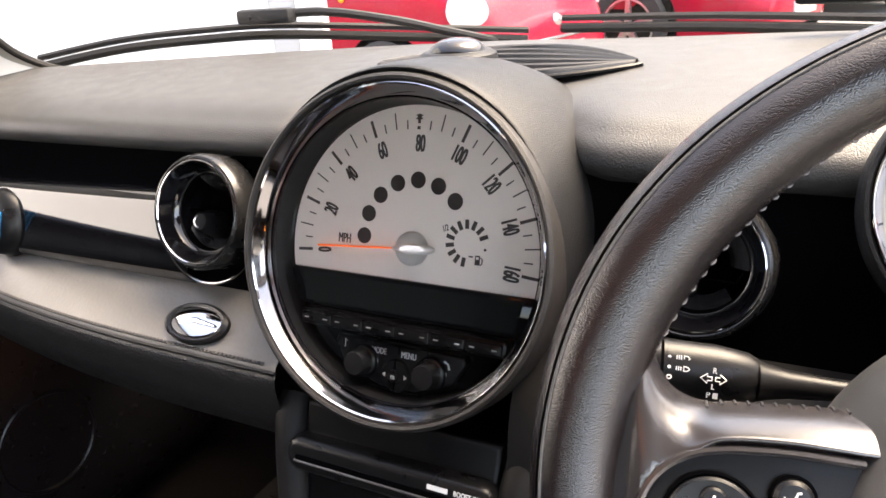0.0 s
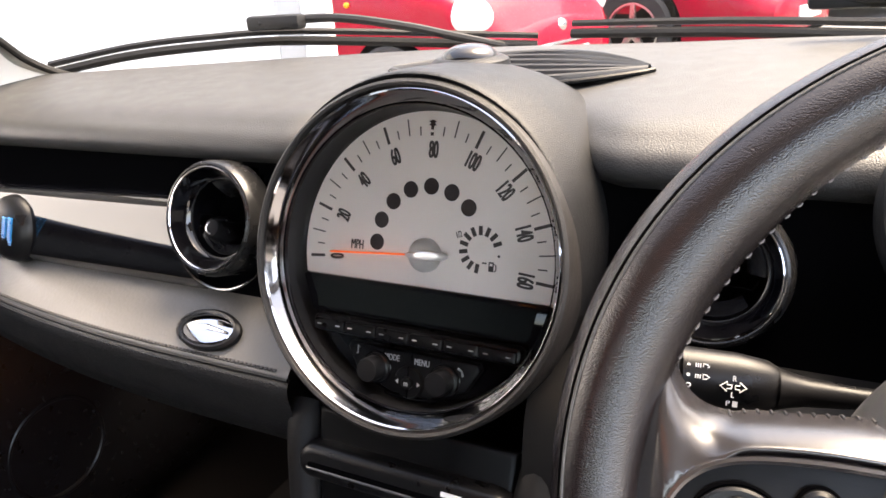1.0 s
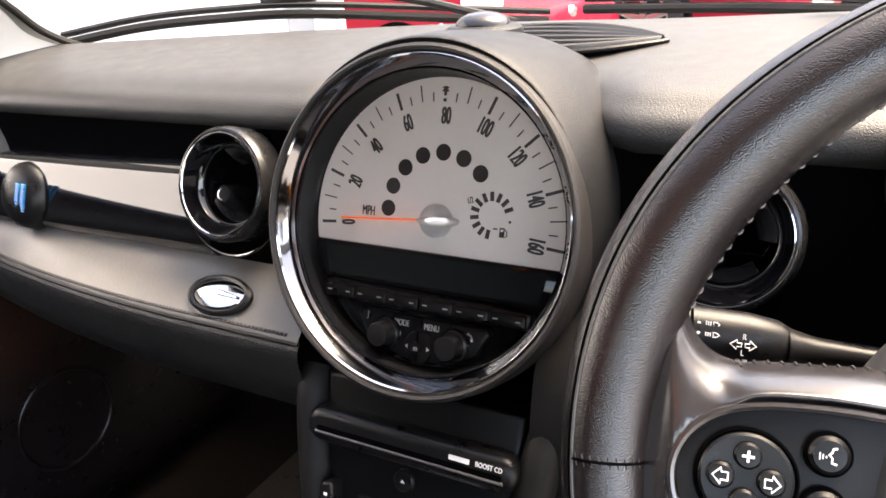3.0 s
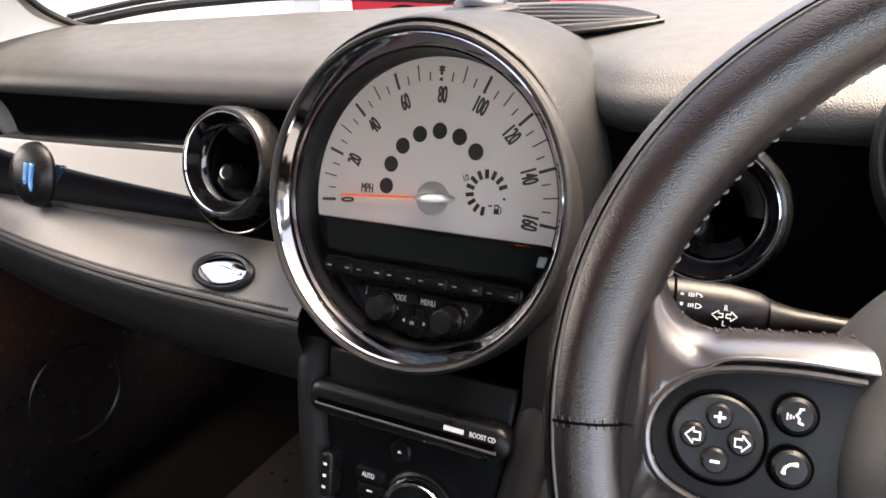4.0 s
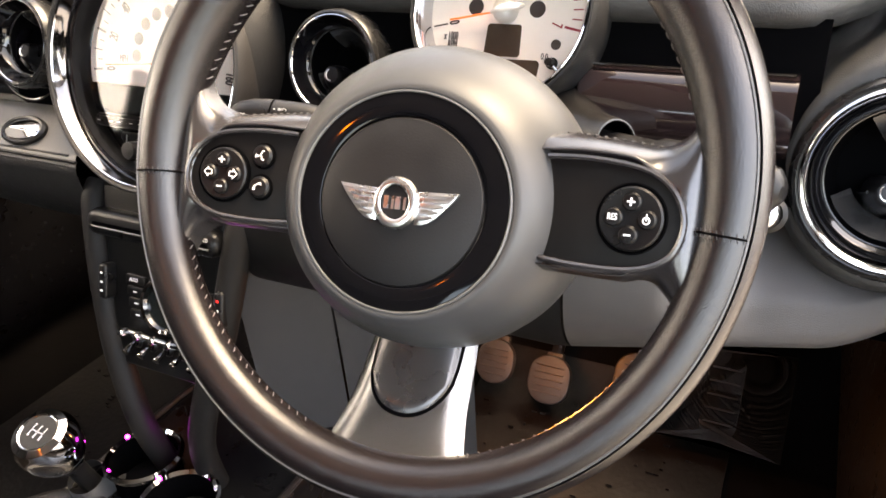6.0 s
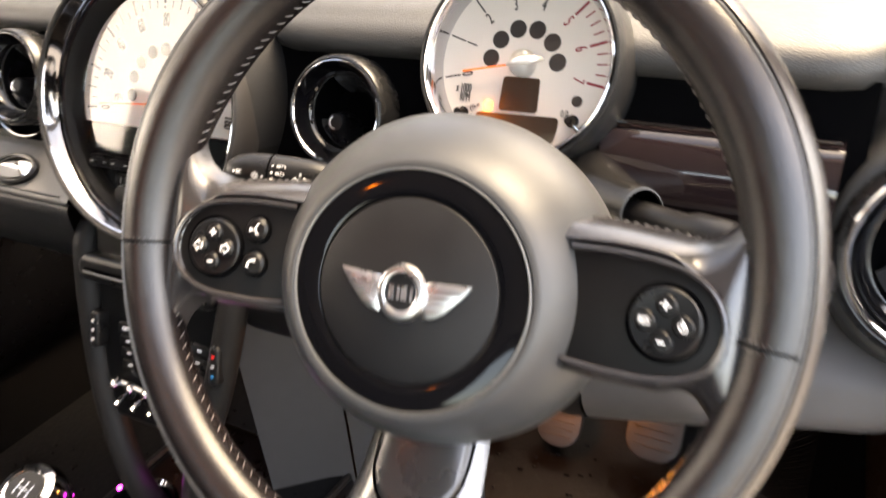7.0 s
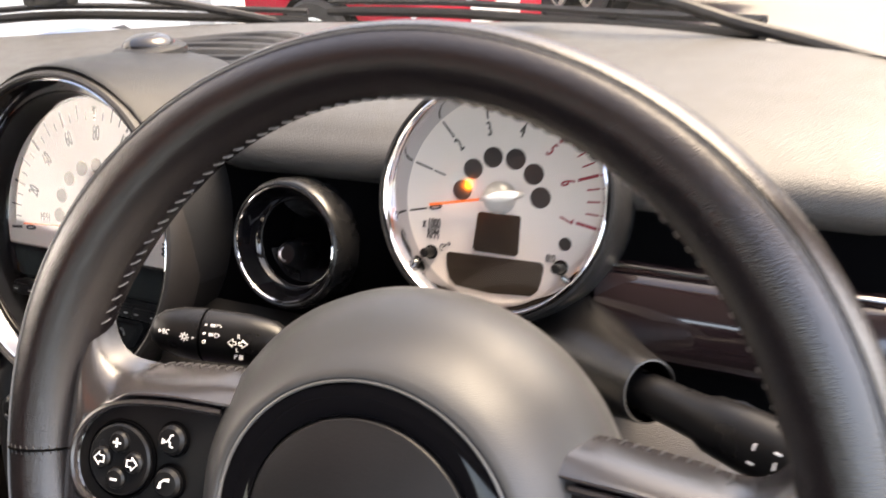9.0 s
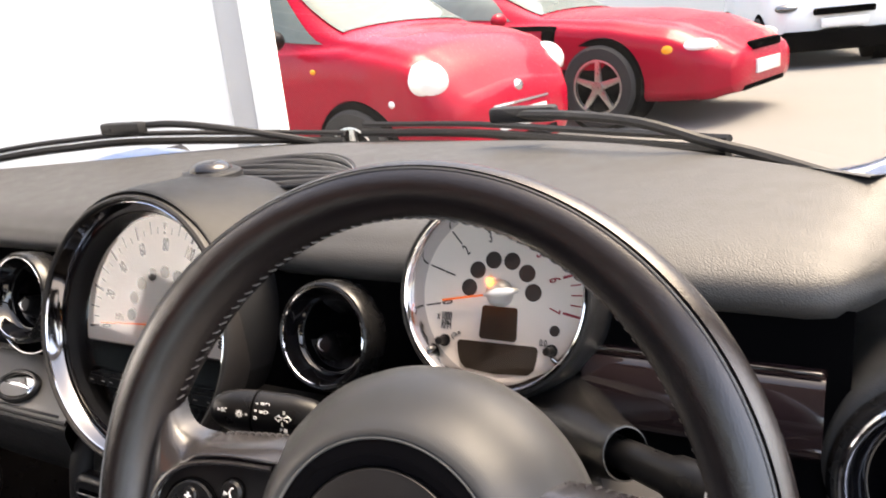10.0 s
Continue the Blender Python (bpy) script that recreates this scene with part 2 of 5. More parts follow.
def spline(points, per=8):
    pts = [Vector(p) for p in points]
    out = []
    for i in range(len(pts) - 1):
        p0, p1, p2, p3 = pts[max(i - 1, 0)], pts[i], pts[i + 1], pts[min(i + 2, len(pts) - 1)]
        for j in range(per):
            t = j / per
            out.append(0.5 * ((2 * p1) + (p2 - p0) * t + (2 * p0 - 5 * p1 + 4 * p2 - p3) * t * t + (3 * p1 - p0 - 3 * p2 + p3) * t ** 3))
    return out + [pts[-1]]


def box(x0, x1, y0, y1, z0, z1, bevel=0.0, seg=2, bm=None):
    bm2 = bmesh.new()
    bmesh.ops.create_cube(bm2, size=1)
    bmesh.ops.scale(bm2, vec=(x1 - x0, y1 - y0, z1 - z0), verts=bm2.verts)
    bmesh.ops.translate(bm2, vec=((x0 + x1) / 2, (y0 + y1) / 2, (z0 + z1) / 2), verts=bm2.verts)
    if bevel:
        bmesh.ops.bevel(bm2, geom=bm2.edges[:], offset=bevel, segments=seg, affect="EDGES", profile=0.5)
    if bm is None:
        return bm2
    tmp = bpy.data.meshes.new("tmp")
    bm2.to_mesh(tmp)
    bm2.free()
    bm.from_mesh(tmp)
    bpy.data.meshes.remove(tmp)
    return bm


def plate(outline, z0, z1, bevel=0.0, seg=2):
    """A closed outline of (x, y) raised from z0 to z1, its upper edge rounded."""
    bm = bmesh.new()
    vs = [bm.verts.new((x, y, z0)) for x, y in outline]
    f = bm.faces.new(vs)
    r = bmesh.ops.extrude_face_region(bm, geom=[f])
    top = [v for v in r["geom"] if isinstance(v, bmesh.types.BMVert)]
    bmesh.ops.translate(bm, vec=(0, 0, z1 - z0), verts=top)
    if bevel:
        ts = set(top)
        bmesh.ops.bevel(bm, geom=[e for e in bm.edges if e.verts[0] in ts and e.verts[1] in ts], offset=bevel, segments=seg, affect="EDGES", profile=0.5)
    return bm


def rounded(w, h, r, n=6, cx=0.0, cy=0.0):
    out = []
    for sx, sy, a in ((1, 1, 0), (-1, 1, 90), (-1, -1, 180), (1, -1, 270)):
        for i in range(n + 1):
            q = radians(a + 90 * i / n)
            out.append((cx + sx * (w / 2 - r) + r * math.cos(q), cy + sy * (h / 2 - r) + r * math.sin(q)))
    return out


def surface(rows, thick=0.0):
    """A sheet through rows of points."""
    bm = bmesh.new()
    g = [[bm.verts.new(p) for p in row] for row in rows]
    for a, b in zip(g, g[1:]):
        for i in range(len(a) - 1):
            bm.faces.new((a[i], a[i + 1], b[i + 1], b[i]))
    if thick:
        bmesh.ops.recalc_face_normals(bm, faces=bm.faces)
        bmesh.ops.solidify(bm, geom=bm.faces[:], thickness=thick)
    return bm


def lettering(name, body, size, material, parent, x, y, z, turn=0.0, wide=1.0, label="", bold=0.0, heavy=0.018):
    cu = bpy.data.curves.new(name, "FONT")
    cu.body, cu.size, cu.align_x, cu.align_y, cu.extrude, cu.offset = body, size, "CENTER", "CENTER", 0.0001, bold * size
    tmp = bpy.data.objects.new("tmp", cu)
    scene.collection.objects.link(tmp)
    dg = bpy.context.evaluated_depsgraph_get()
    me = bpy.data.meshes.new_from_object(tmp.evaluated_get(dg))
    bpy.data.objects.remove(tmp)
    bpy.data.curves.remove(cu)
    me.transform(Matrix.Translation((x, y, z)) @ Matrix.Rotation(radians(turn), 4, "Z") @ Matrix.Diagonal((wide, 1, 1, 1)))
    if heavy:
        bm = bmesh.new()
        for s, h in ((-1, 0.0), (1, 0.00006), (0, 0.00012)):
            k = len(bm.verts)
            bm.from_mesh(me)
            bm.verts.ensure_lookup_table()
            d = Matrix.Rotation(radians(turn), 3, "Z") @ Vector((s * heavy * size, 0, h))
            bmesh.ops.translate(bm, vec=d, verts=bm.verts[k:])
        bm.to_mesh(me)
        bm.free()
    me.materials.clear()
    me.materials.append(material)
    ob = new(name, me)
    ob.parent = parent
    if label:
        ob["label"] = label
    return ob


def bar(name, w, h, material, parent, x, y, z, turn=0.0, t=0.0004):
    return part(name, box(-w / 2, w / 2, -h / 2, h / 2, -0.0003, t), material, parent, m=Matrix.Translation((x, y, z)) @ Matrix.Rotation(radians(turn), 4, "Z"))


def face_to(ob, target):
    """Turns a single sheet so that its front looks at target."""
    me, t = ob.data, Vector(target)
    if sum(p.normal.dot(t - p.center) * p.area for p in me.polygons) < 0:
        me.flip_normals()
    return ob


def polar(r, a, z=0.0):
    return (r * math.cos(radians(a)), r * math.sin(radians(a)), z)


# ---------------------------------------------------------------- dashboard
def back_y(x):
    return max(0.09, 0.385 - (0.80 if x < 0 else 0.74) * x * x)


dash = thing("dashboard", "black soft-touch dashboard with grained pad and dark fascia", "dashboard", kind="structure")


def pad_section(x):
    yb = back_y(x)
    s = 0.045 * math.exp(-(x / 0.105) ** 8) + 0.10 * max(0.0, min(1.0, (x - 0.530) / 0.075)) ** 1.3
    rise = max(0.0, min(1.0, (x - 0.02) / 0.38))
    rise = 0.012 * rise * rise * (3 - 2 * rise)
    lift = 0.15 * max(0.0, s - 0.046 * (x < 0.3))
    q = [(x, 0.075 + s, 0.962 + lift), (x, 0.045 + s, 0.965 + lift), (x, 0.027 + s, 0.973 + lift), (x, 0.022 + s, 0.985 + 0.5 * lift), (x, 0.033 + s, 0.998), (x, 0.075 + s, 1.012), (x, max(0.12 + 0.4 * (yb - 0.09), 0.10 + s), 1.023 + 0.5 * rise), (x, max(yb - 0.02, 0.12 + s), 1.018 + rise), (x, max(yb + 0.03, 0.14 + s), 1.004 + rise)]
    return spline(q, 6)


part("upper_pad", surface([pad_section(-0.74 + 1.41 * i / 94) for i in range(95)]), SOFT, dash, "grained charcoal upper pad", 60)


def fascia_pt(x, v):
    """v: metres up the sloping fascia from the dial's axis height."""
    return (x, 0.014 + v * math.sin(radians(18)), 0.92 + v * math.cos(radians(18)))


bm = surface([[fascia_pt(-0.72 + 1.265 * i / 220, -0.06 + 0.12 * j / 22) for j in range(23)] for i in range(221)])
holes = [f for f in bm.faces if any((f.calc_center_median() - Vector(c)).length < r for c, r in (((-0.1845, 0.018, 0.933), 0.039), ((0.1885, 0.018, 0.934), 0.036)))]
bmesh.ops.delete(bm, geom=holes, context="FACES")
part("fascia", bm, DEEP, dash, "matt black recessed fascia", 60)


def trim_panel(name, x0, x1, v0a, v0b, v1a, v1b, material, label, bulge=0.0022):
    rows = []
    for i in range(25):
        s = i / 24
        x, lo, hi = x0 + (x1 - x0) * s, v0a + (v0b - v0a) * s, v1a + (v1b - v1a) * s
        row = []
        for j in range(17):
            a = j / 16
            y = Vector(fascia_pt(x, lo + (hi - lo) * a))
            out = 0.011 * min(1.0, 7 * min(a, 1 - a)) ** 0.5 * min(1, 25 * s + 0.1) + bulge * math.sin(math.pi * a)
            row.append(y + Vector((0, -0.95, 0.31)) * out)
        rows.append(row)
    rows.append([p + Vector((0.0005, 0.012, -0.004)) for p in rows[-1]])
    return part(name, surface(rows), material, dash, label, 50)


trim_panel("trim_strip", -0.62, -0.21, -0.058, -0.056, 0.012, 0.024, PIANOT, "glossy piano black trim strip")
trim_panel("trim_strip", 0.385, 0.532, -0.03, -0.03, 0.025, 0.025, PIANOB, "glossy dark brown trim strip", 0.006)
# dark chrome tube added for the bright line that the trim's bevel reflects
part("trim_glint", tube([Vector(fascia_pt(0.388 + 0.142 * i / 12, 0.0238)) + Vector((0, -0.0108, 0.003)) for i in range(13)], 0.0012, 8), DARKCH, dash, "thin tube for the glint on the trim's bevel")


def sweep(x):
    """The shelf's edge draws back and up towards the passenger door."""
    u = max(0.0, -0.20 - x) ** 2
    return 0.26 * u, 0.05 * u


def lower_section(x, left):
    if left:
        dy, dz = sweep(x)
        q = [(x, 0.004, 0.870), (x, -0.012 + 0.2 * dy, 0.865), (x, -0.032 + 0.6 * dy, 0.855 + 0.5 * dz), (x, -0.052 + dy, 0.8405 + dz), (x, -0.056 + dy, 0.835 + dz)]
    else:
        e = max(0.0, min(1.0, (x - 0.47) / 0.06))
        e = 0.10 * e * e * (3 - 2 * e)
        up = 0.24 * max(0.0, x - 0.39) + 3.0 * max(0.0, x - 0.575) ** 1.6
        q = [(x, e, 0.880), (x, -0.02 + e, 0.872), (x, -0.045 + e, 0.845), (x, -0.056 + 0.55 * e, 0.79 + 0.45 * up), (x, -0.045 + 0.3 * e, 0.748 + up), (x, -0.01, 0.718 + up), (x, 0.07, 0.712 + up), (x, 0.2, 0.72 + up)]
    return spline(q, 5)


part("shelf", surface([lower_section(-0.72 + 0.63 * i / 50, True) for i in range(51)]), SHELF, dash, "grey leather-covered shelf", 60)


def glove_section(x):
    dy, dz = sweep(x)
    return spline([(x, y + dy, z + dz) for x, y, z in ((x, -0.053, 0.8335), (x, -0.058, 0.829), (x, -0.058, 0.815), (x, -0.05, 0.785), (x, -0.02, 0.75), (x, 0.05, 0.72), (x, 0.2, 0.71))], 5)


part("glovebox_lid", surface([glove_section(-0.72 + 0.63 * i / 40) for i in range(41)]), LIDM, dash, "black padded glovebox lid", 60)
# two-piece knee panel; the left piece's colour holds the shade beside the console
part("knee_panel", surface([lower_section(0.09 + 0.31 * i / 24, False) for i in range(25)]), MATTG, dash, "separate panel under the column, darkened for shade", 60)
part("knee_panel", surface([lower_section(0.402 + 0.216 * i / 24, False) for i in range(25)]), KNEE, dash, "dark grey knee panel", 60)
for dz, dy in ((0.0035, 0.003), (-0.0065, -0.0045)):
    bm = bmesh.new()
    for i in range(150):
        x = -0.70 + 0.6 * i / 150
        sy, sz = sweep(x)
        box(x, x + 0.0027, -0.0540 - (0.0045 if dy < 0 else 0.0015) + sy, -0.0530 + (0.001 if dy > 0 else -0.002) + sy, 0.8355 + dz + sz, 0.8367 + dz + sz, bm=bm)
    tagged(part("stitching", bm, THREAD, dash, "dark double stitching"), kind="stuff")
part("welt", tube([(x, -0.0558 + sweep(x)[0], 0.8345 + sweep(x)[1]) for x in [-0.72 + 0.63 * i / 40 for i in range(41)]], 0.0016, 6), RUBBER, dash)
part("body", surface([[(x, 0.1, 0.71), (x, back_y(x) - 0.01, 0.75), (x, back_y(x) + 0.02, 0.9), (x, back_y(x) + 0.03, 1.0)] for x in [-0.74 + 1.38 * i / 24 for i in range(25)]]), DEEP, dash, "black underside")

# demister grille behind the hood
grille = thing("demister_grille", "black slatted demister grille in the dashboard top", "vent")


def lens_curve(s, k, z=0.0):
    x = 0.116 * (2 * s - 1)
    w = 1 - (x / 0.116) ** 2
    front, rear = 0.165 - 0.055 * w, 0.165 + 0.092 * w
    y = front + (rear - front) * k
    return (x, y, 1.0166 + 0.075 * (y - 0.11) - 0.2 * (y - 0.11) ** 2 + z)


part("recess", surface([[lens_curve(i / 40, j / 8, 0.0004) for j in range(9)] for i in range(41)]), DEEP, grille)
for k in range(6):
    kk = (k + 0.75) / 6.3
    rows = []
    for i in range(41):
        p = Vector(lens_curve(0.015 + 0.97 * i / 40, kk))
        rows.append([p + Vector((0, -0.0030, 0.0004)), p + Vector((0, -0.0022, 0.0042)), p + Vector((0, -0.0010, 0.0053)), p + Vector((0, 0.0008, 0.0050)), p + Vector((0, 0.0026, 0.0006))])
    part("slat", surface(rows), SLAT, grille)
part("rim", tube([lens_curve(i / 40, 1, 0.0012) for i in range(41)] + [lens_curve(1 - i / 40, 0, 0.0012) for i in range(1, 40)], 0.0022, 8, closed=True), VENTB, grille)

dome = thing("sun_sensor", "small dark domed light sensor on the dashboard hood", "sensor", Matrix.Translation((-0.003, 0.097, 1.0415)))
part("lens", lathe([(0.0210, -0.006), (0.0208, 0.0), (0.0196, 0.0034), (0.0165, 0.0064), (0.0115, 0.0086), (0.0055, 0.0097), (0, 0.0100)], 40), SENSOR, dome)
part("base", lathe([(0.030, -0.006), (0.029, -0.002), (0.025, 0.0006), (0.0205, 0.0010)], 40), HOOD, dome)

# ---------------------------------------------------------------- central speedometer with the radio
T = 18.0
speedo = thing("speedometer", "large round central speedometer with chrome bezel and cream face", "speedometer", facing(0, 0, 0.92, T))
# hood that runs back into the pad
rows = []
for k, (yy, zc, r, sx) in enumerate([(-0.028, 0.931, 0.1145, 1.0), (-0.02, 0.931, 0.117, 1.0), (0.02, 0.927, 0.1188, 1.0), (0.06, 0.924, 0.1188, 1.0), (0.10, 0.92, 0.1185, 1.0), (0.135, 0.912, 0.116, 1.02), (0.165, 0.90, 0.112, 1.06)]):
    tl = radians(18 * max(0, 1 - k / 3))
    wide = [1.0, 1.0, 1.05, 1.07, 1.08, 1.08, 1.08][k]
    rows.append([(r * sx * math.cos(a) * (wide if math.cos(a) > 0 else 1.0), yy + r * math.sin(a) * math.sin(tl), zc + r * math.sin(a) * math.cos(tl)) for a in [2 * math.pi * i / 72 for i in range(73)]])
fine = [spline([r[i] for r in rows], 5) for i in range(73)]
# one hood in two finishes; the lower half is dulled for the shade there
for nm, cut, mt, lab in (("hood", fine[-4:-1] + fine[:41], HOOD, "smooth charcoal hood"), ("housing", fine[40:70], MATTG, "lower hood, darkened for shade")):
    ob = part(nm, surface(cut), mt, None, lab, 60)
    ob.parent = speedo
    ob.matrix_parent_inverse = speedo.matrix_world.inverted()

part("outer_ring", lathe([(0.1110, 0.020), (0.1113, 0.0350), (0.1122, 0.0378), (0.1140, 0.0386), (0.1160, 0.0372), (0.1172, 0.0335), (0.1178, 0.026), (0.1178, 0.010)], 120), GREYP, speedo, "matt black outer ring")
part("bezel", lathe([(0.1112, 0.0300), (0.1114, 0.0345), (0.1110, 0.0360), (0.1100, 0.0364), (0.1091, 0.0352)], 120), CHROME, speedo, "chrome bezel ring")
part("bezel_funnel", lathe([(0.1091, 0.0353), (0.1076, 0.0326), (0.1058, 0.0296), (0.1044, 0.0266), (0.1036, 0.0244), (0.1031, 0.0226)], 120), BEZEL, speedo, "chrome inner funnel, dark reflections in its colour")
part("bezel_step", lathe([(0.1031, 0.0227), (0.1026, 0.0232), (0.1021, 0.0222), (0.1019, 0.0200)], 120), PIANO, speedo, "glossy black inner lip")
part("inner_wall", lathe([(0.1020, 0.0205), (0.1016, 0.0120), (0.1006, 0.0030), (0.1000, 0.0)], 120), DISC, speedo, "black inner wall")


def chord_face(r, y0, n=80):
    a = math.degrees(math.asin(y0 / r))
    return [polar(r, a + (180 - 2 * a) * i / n)[:2] for i in range(n + 1)]


part("dial_face", plate(chord_face(0.1012, -0.0205), -0.002, 0.0), FACE, speedo, "cream silver dial face")
part("lower_panel", plate([polar(0.1012, 180 + 13.4 + (360 - 26.8 - 180) * i / 60)[:2] for i in range(61)], -0.003, -0.001), PIANO, speedo, "glossy black lower radio panel")
R0 = 0.0957
for i in range(33):
    mph = i * 5
    a = 185 - 190 * mph / 160
    if mph == 80:
        continue
    if mph % 20 == 0:
        ln, w = 0.0125, 0.0021
    elif mph % 10 == 0:
        ln, w = 0.0115, 0.0009
    else:
        ln, w = 0.0062, 0.0009
    r = R0 - ln / 2 if mph % 10 == 0 else R0 - 0.0125 + ln / 2 + 0.0004
    bar("tick", ln, w, INK, speedo, *polar(r, a), a, 0.0002)
part("tick", plate([(0, 0.0905), (0.003, 0.0895), (0.0012, 0.0885), (0.0028, 0.087), (0.001, 0.0865), (0.001, 0.084), (-0.001, 0.084), (-0.001, 0.0865), (-0.0028, 0.087), (-0.0012, 0.0885), (-0.003, 0.0895)], 0, 0.0003), INK, speedo, m=Matrix.Translation((0, 0.0035, 0)))
bar("tick", 0.0022, 0.0022, INK, speedo, 0, 0.0845, 0)
for mph in range(0, 161, 20):
    a = 185 - 190 * mph / 160
    lettering("numeral", str(mph), 0.0165, INK, speedo, 0.0022 + 0.0735 * math.cos(radians(a)), 0.0735 * math.sin(radians(a)), 0.0004, a - 90, 0.43, heavy=0.026)
lettering("lettering", "MPH", 0.0098, INK, speedo, -0.0547, 0.0035, 0.0004, 0, 0.55)
for i in range(7):
    a = 171 - 20.6 * i
    p = (0.0022 + 0.0407 * math.cos(radians(182 - 23 * i)), 0.0085 + 0.0407 * math.sin(radians(182 - 23 * i)))
    part("warning_lamp", lathe([(0, 0.0004), (0.0056, 0.0004), (0.0058, 0.0)], 28, c=(*p, 0)), LAMPD, speedo)
# fuel gauge
FX, FY = 0.0425, 0.0098
for i in range(11):
    a = 262 - 24 * i
    bar("fuel_segment", 0.0062, 0.0028, INK, speedo, FX + 0.0128 * math.cos(radians(a)), FY + 0.0128 * math.sin(radians(a)), 0, a, 0.0002)
part("fuel_symbol", box(-0.0018, 0.0018, -0.0032, 0.0032, 0, 0.0003), INK, speedo, m=Matrix.Translation((FX + 0.0085, FY - 0.0105, 0)))
part("fuel_symbol", tube([(0.0022, 0.002, 0.0002), (0.0034, 0.001, 0.0002), (0.0034, -0.002, 0.0002), (0.0024, -0.003, 0.0002)], 0.0004, 5), INK, speedo, m=Matrix.Translation((FX + 0.0085, FY - 0.0105, 0)))
part("fuel_symbol", box(-0.0010, 0.0010, 0.0006, 0.0022, 0.0002, 0.0005), FACE, speedo, m=Matrix.Translation((FX + 0.0085, FY - 0.0105, 0)))
bar("fuel_symbol", 0.003, 0.001, INK, speedo, FX + 0.0035, FY - 0.0085, 0, 0)
part("fuel_symbol", lathe([(0, 0.0004), (0.0009, 0.0004), (0.0009, 0)], 12, c=(FX + 0.0135, FY - 0.003, 0)), INK, speedo)
lettering("lettering", "1/2", 0.0062, INK, speedo, FX - 0.0165, FY + 0.0085, 0.0004, 20, 0.6)


def needle(parent, x, y, z, turn, length, cap):
    m = Matrix.Translation((x, y, z)) @ Matrix.Rotation(radians(turn), 4, "Z")
    part("needle", box(0.006, length, -0.0007, 0.0007, 0.003, 0.0042, 0.0003), NEEDLE, parent, "orange needle", m=m)
    hub = part("needle_cap", lathe([(cap, 0.0), (cap, 0.0035), (cap * 0.96, 0.0055), (cap * 0.8, 0.0080), (cap * 0.5, 0.0098), (0, 0.0106)], 40), SILVER, parent, "silver needle cap", m=m)
    part("grip", tube([(cap * 1.1, 0, 0.0050), (cap * 0.6, 0, 0.0088), (-cap * 0.2, 0, 0.0108), (-cap * 1.0, 0, 0.0100), (-cap * 1.5, 0, 0.0086), (-cap * 1.75, 0, 0.0075)], [0.0012, cap * 0.22, cap * 0.30, cap * 0.30, cap * 0.24, cap * 0.10], 12), SILVER, hub, m=m)


needle(speedo, 0.002, 0.002, 0.0, 184.0, 0.078, 0.0118)

# display and buttons
part("display_frame", plate([(-0.0985, -0.0225), (-0.095, -0.0205), (0.095, -0.0205), (0.0985, -0.0225), (0.0885, -0.0475), (-0.0885, -0.0475)], -0.001, 0.0035, 0.0012), PIANO, speedo, "glossy black display surround")
part("display", plate([(-0.087, -0.0235), (0.087, -0.0235), (0.083, -0.0445), (-0.083, -0.0445)], 0.0035, 0.0042), LCD, speedo, "dark blank display")
strip = part("button_strip", plate(rounded(0.164, 0.0122, 0.004, 5, -0.002, -0.0555), -0.001, 0.008, 0.002), PLAST, speedo, "black button strip")
for i in range(6):
    x = -0.0685 + 0.0266 * i
    part("button", plate(rounded(0.0256, 0.0082, 0.0015, 4, x, -0.056), 0.008, 0.0105, 0.001), PLAST, strip)
    for dx in (-0.008, 0.008):
        bar("mark", 0.0034, 0.0007, WHITEI, strip, x + dx, -0.056, 0.0107)
panel = part("control_panel", plate([(-0.0515, -0.0655), (0.0495, -0.0655), (0.0515, -0.07), (0.042, -0.086), (0.013, -0.0965), (-0.015, -0.0965), (-0.044, -0.086), (-0.0535, -0.07)], -0.001, 0.006, 0.002, 3), PLAST, speedo, "black radio control panel")
for x in (-0.0275, 0.0265):
    part("knob", lathe([(0.0108, 0.005), (0.0105, 0.009), (0.0088, 0.0095), (0.0084, 0.019), (0.0078, 0.0205), (0, 0.021)], 40, c=(x, -0.0805, 0)), PLAST, panel, "black rotary knob")
    part("knob_ring", ring(0.0112, 0.0008, 40, 8, 0.0062, c=(x, -0.0805, 0)), PIANO, panel)
part("rocker_ring", lathe([(0.0045, 0.006), (0.0045, 0.0085), (0.0105, 0.0085), (0.0118, 0.006)], 40, c=(-0.001, -0.0868, 0)), PLAST, panel)
part("rocker_button", lathe([(0.0042, 0.006), (0.0042, 0.0102), (0.0036, 0.0108), (0, 0.011)], 30, c=(-0.001, -0.0868, 0)), PLAST, panel)
for s in (90, 270):
    bar("groove", 0.007, 0.0007, DEEP, panel, -0.001 + 0.008 * math.cos(radians(s)), -0.0868 + 0.008 * math.sin(radians(s)), 0.0086, s)
lettering("lettering", "MODE", 0.0062, WHITEI, panel, -0.0160, -0.0718, 0.0062, 0, 0.7)
lettering("lettering", "MENU", 0.0062, WHITEI, panel, 0.0080, -0.0718, 0.0062, 0, 0.7)
lettering("lettering", "m", 0.0055, WHITEI, panel, -0.001, -0.0868, 0.0112, 0, 0.8)
for s in (-1, 1):
    part("arrow_mark", plate([(-0.001 + s * 0.0098, -0.0868), (-0.001 + s * 0.0075, -0.0851), (-0.001 + s * 0.0075, -0.0885)], 0.0084, 0.0087), WHITEI, panel)
part("phone_mark", tube([(0.0355, -0.0705, 0.0062), (0.0385, -0.072, 0.0062), (0.0395, -0.0755, 0.0062)], [0.0009, 0.0006, 0.0009], 6), WHITEI, panel)
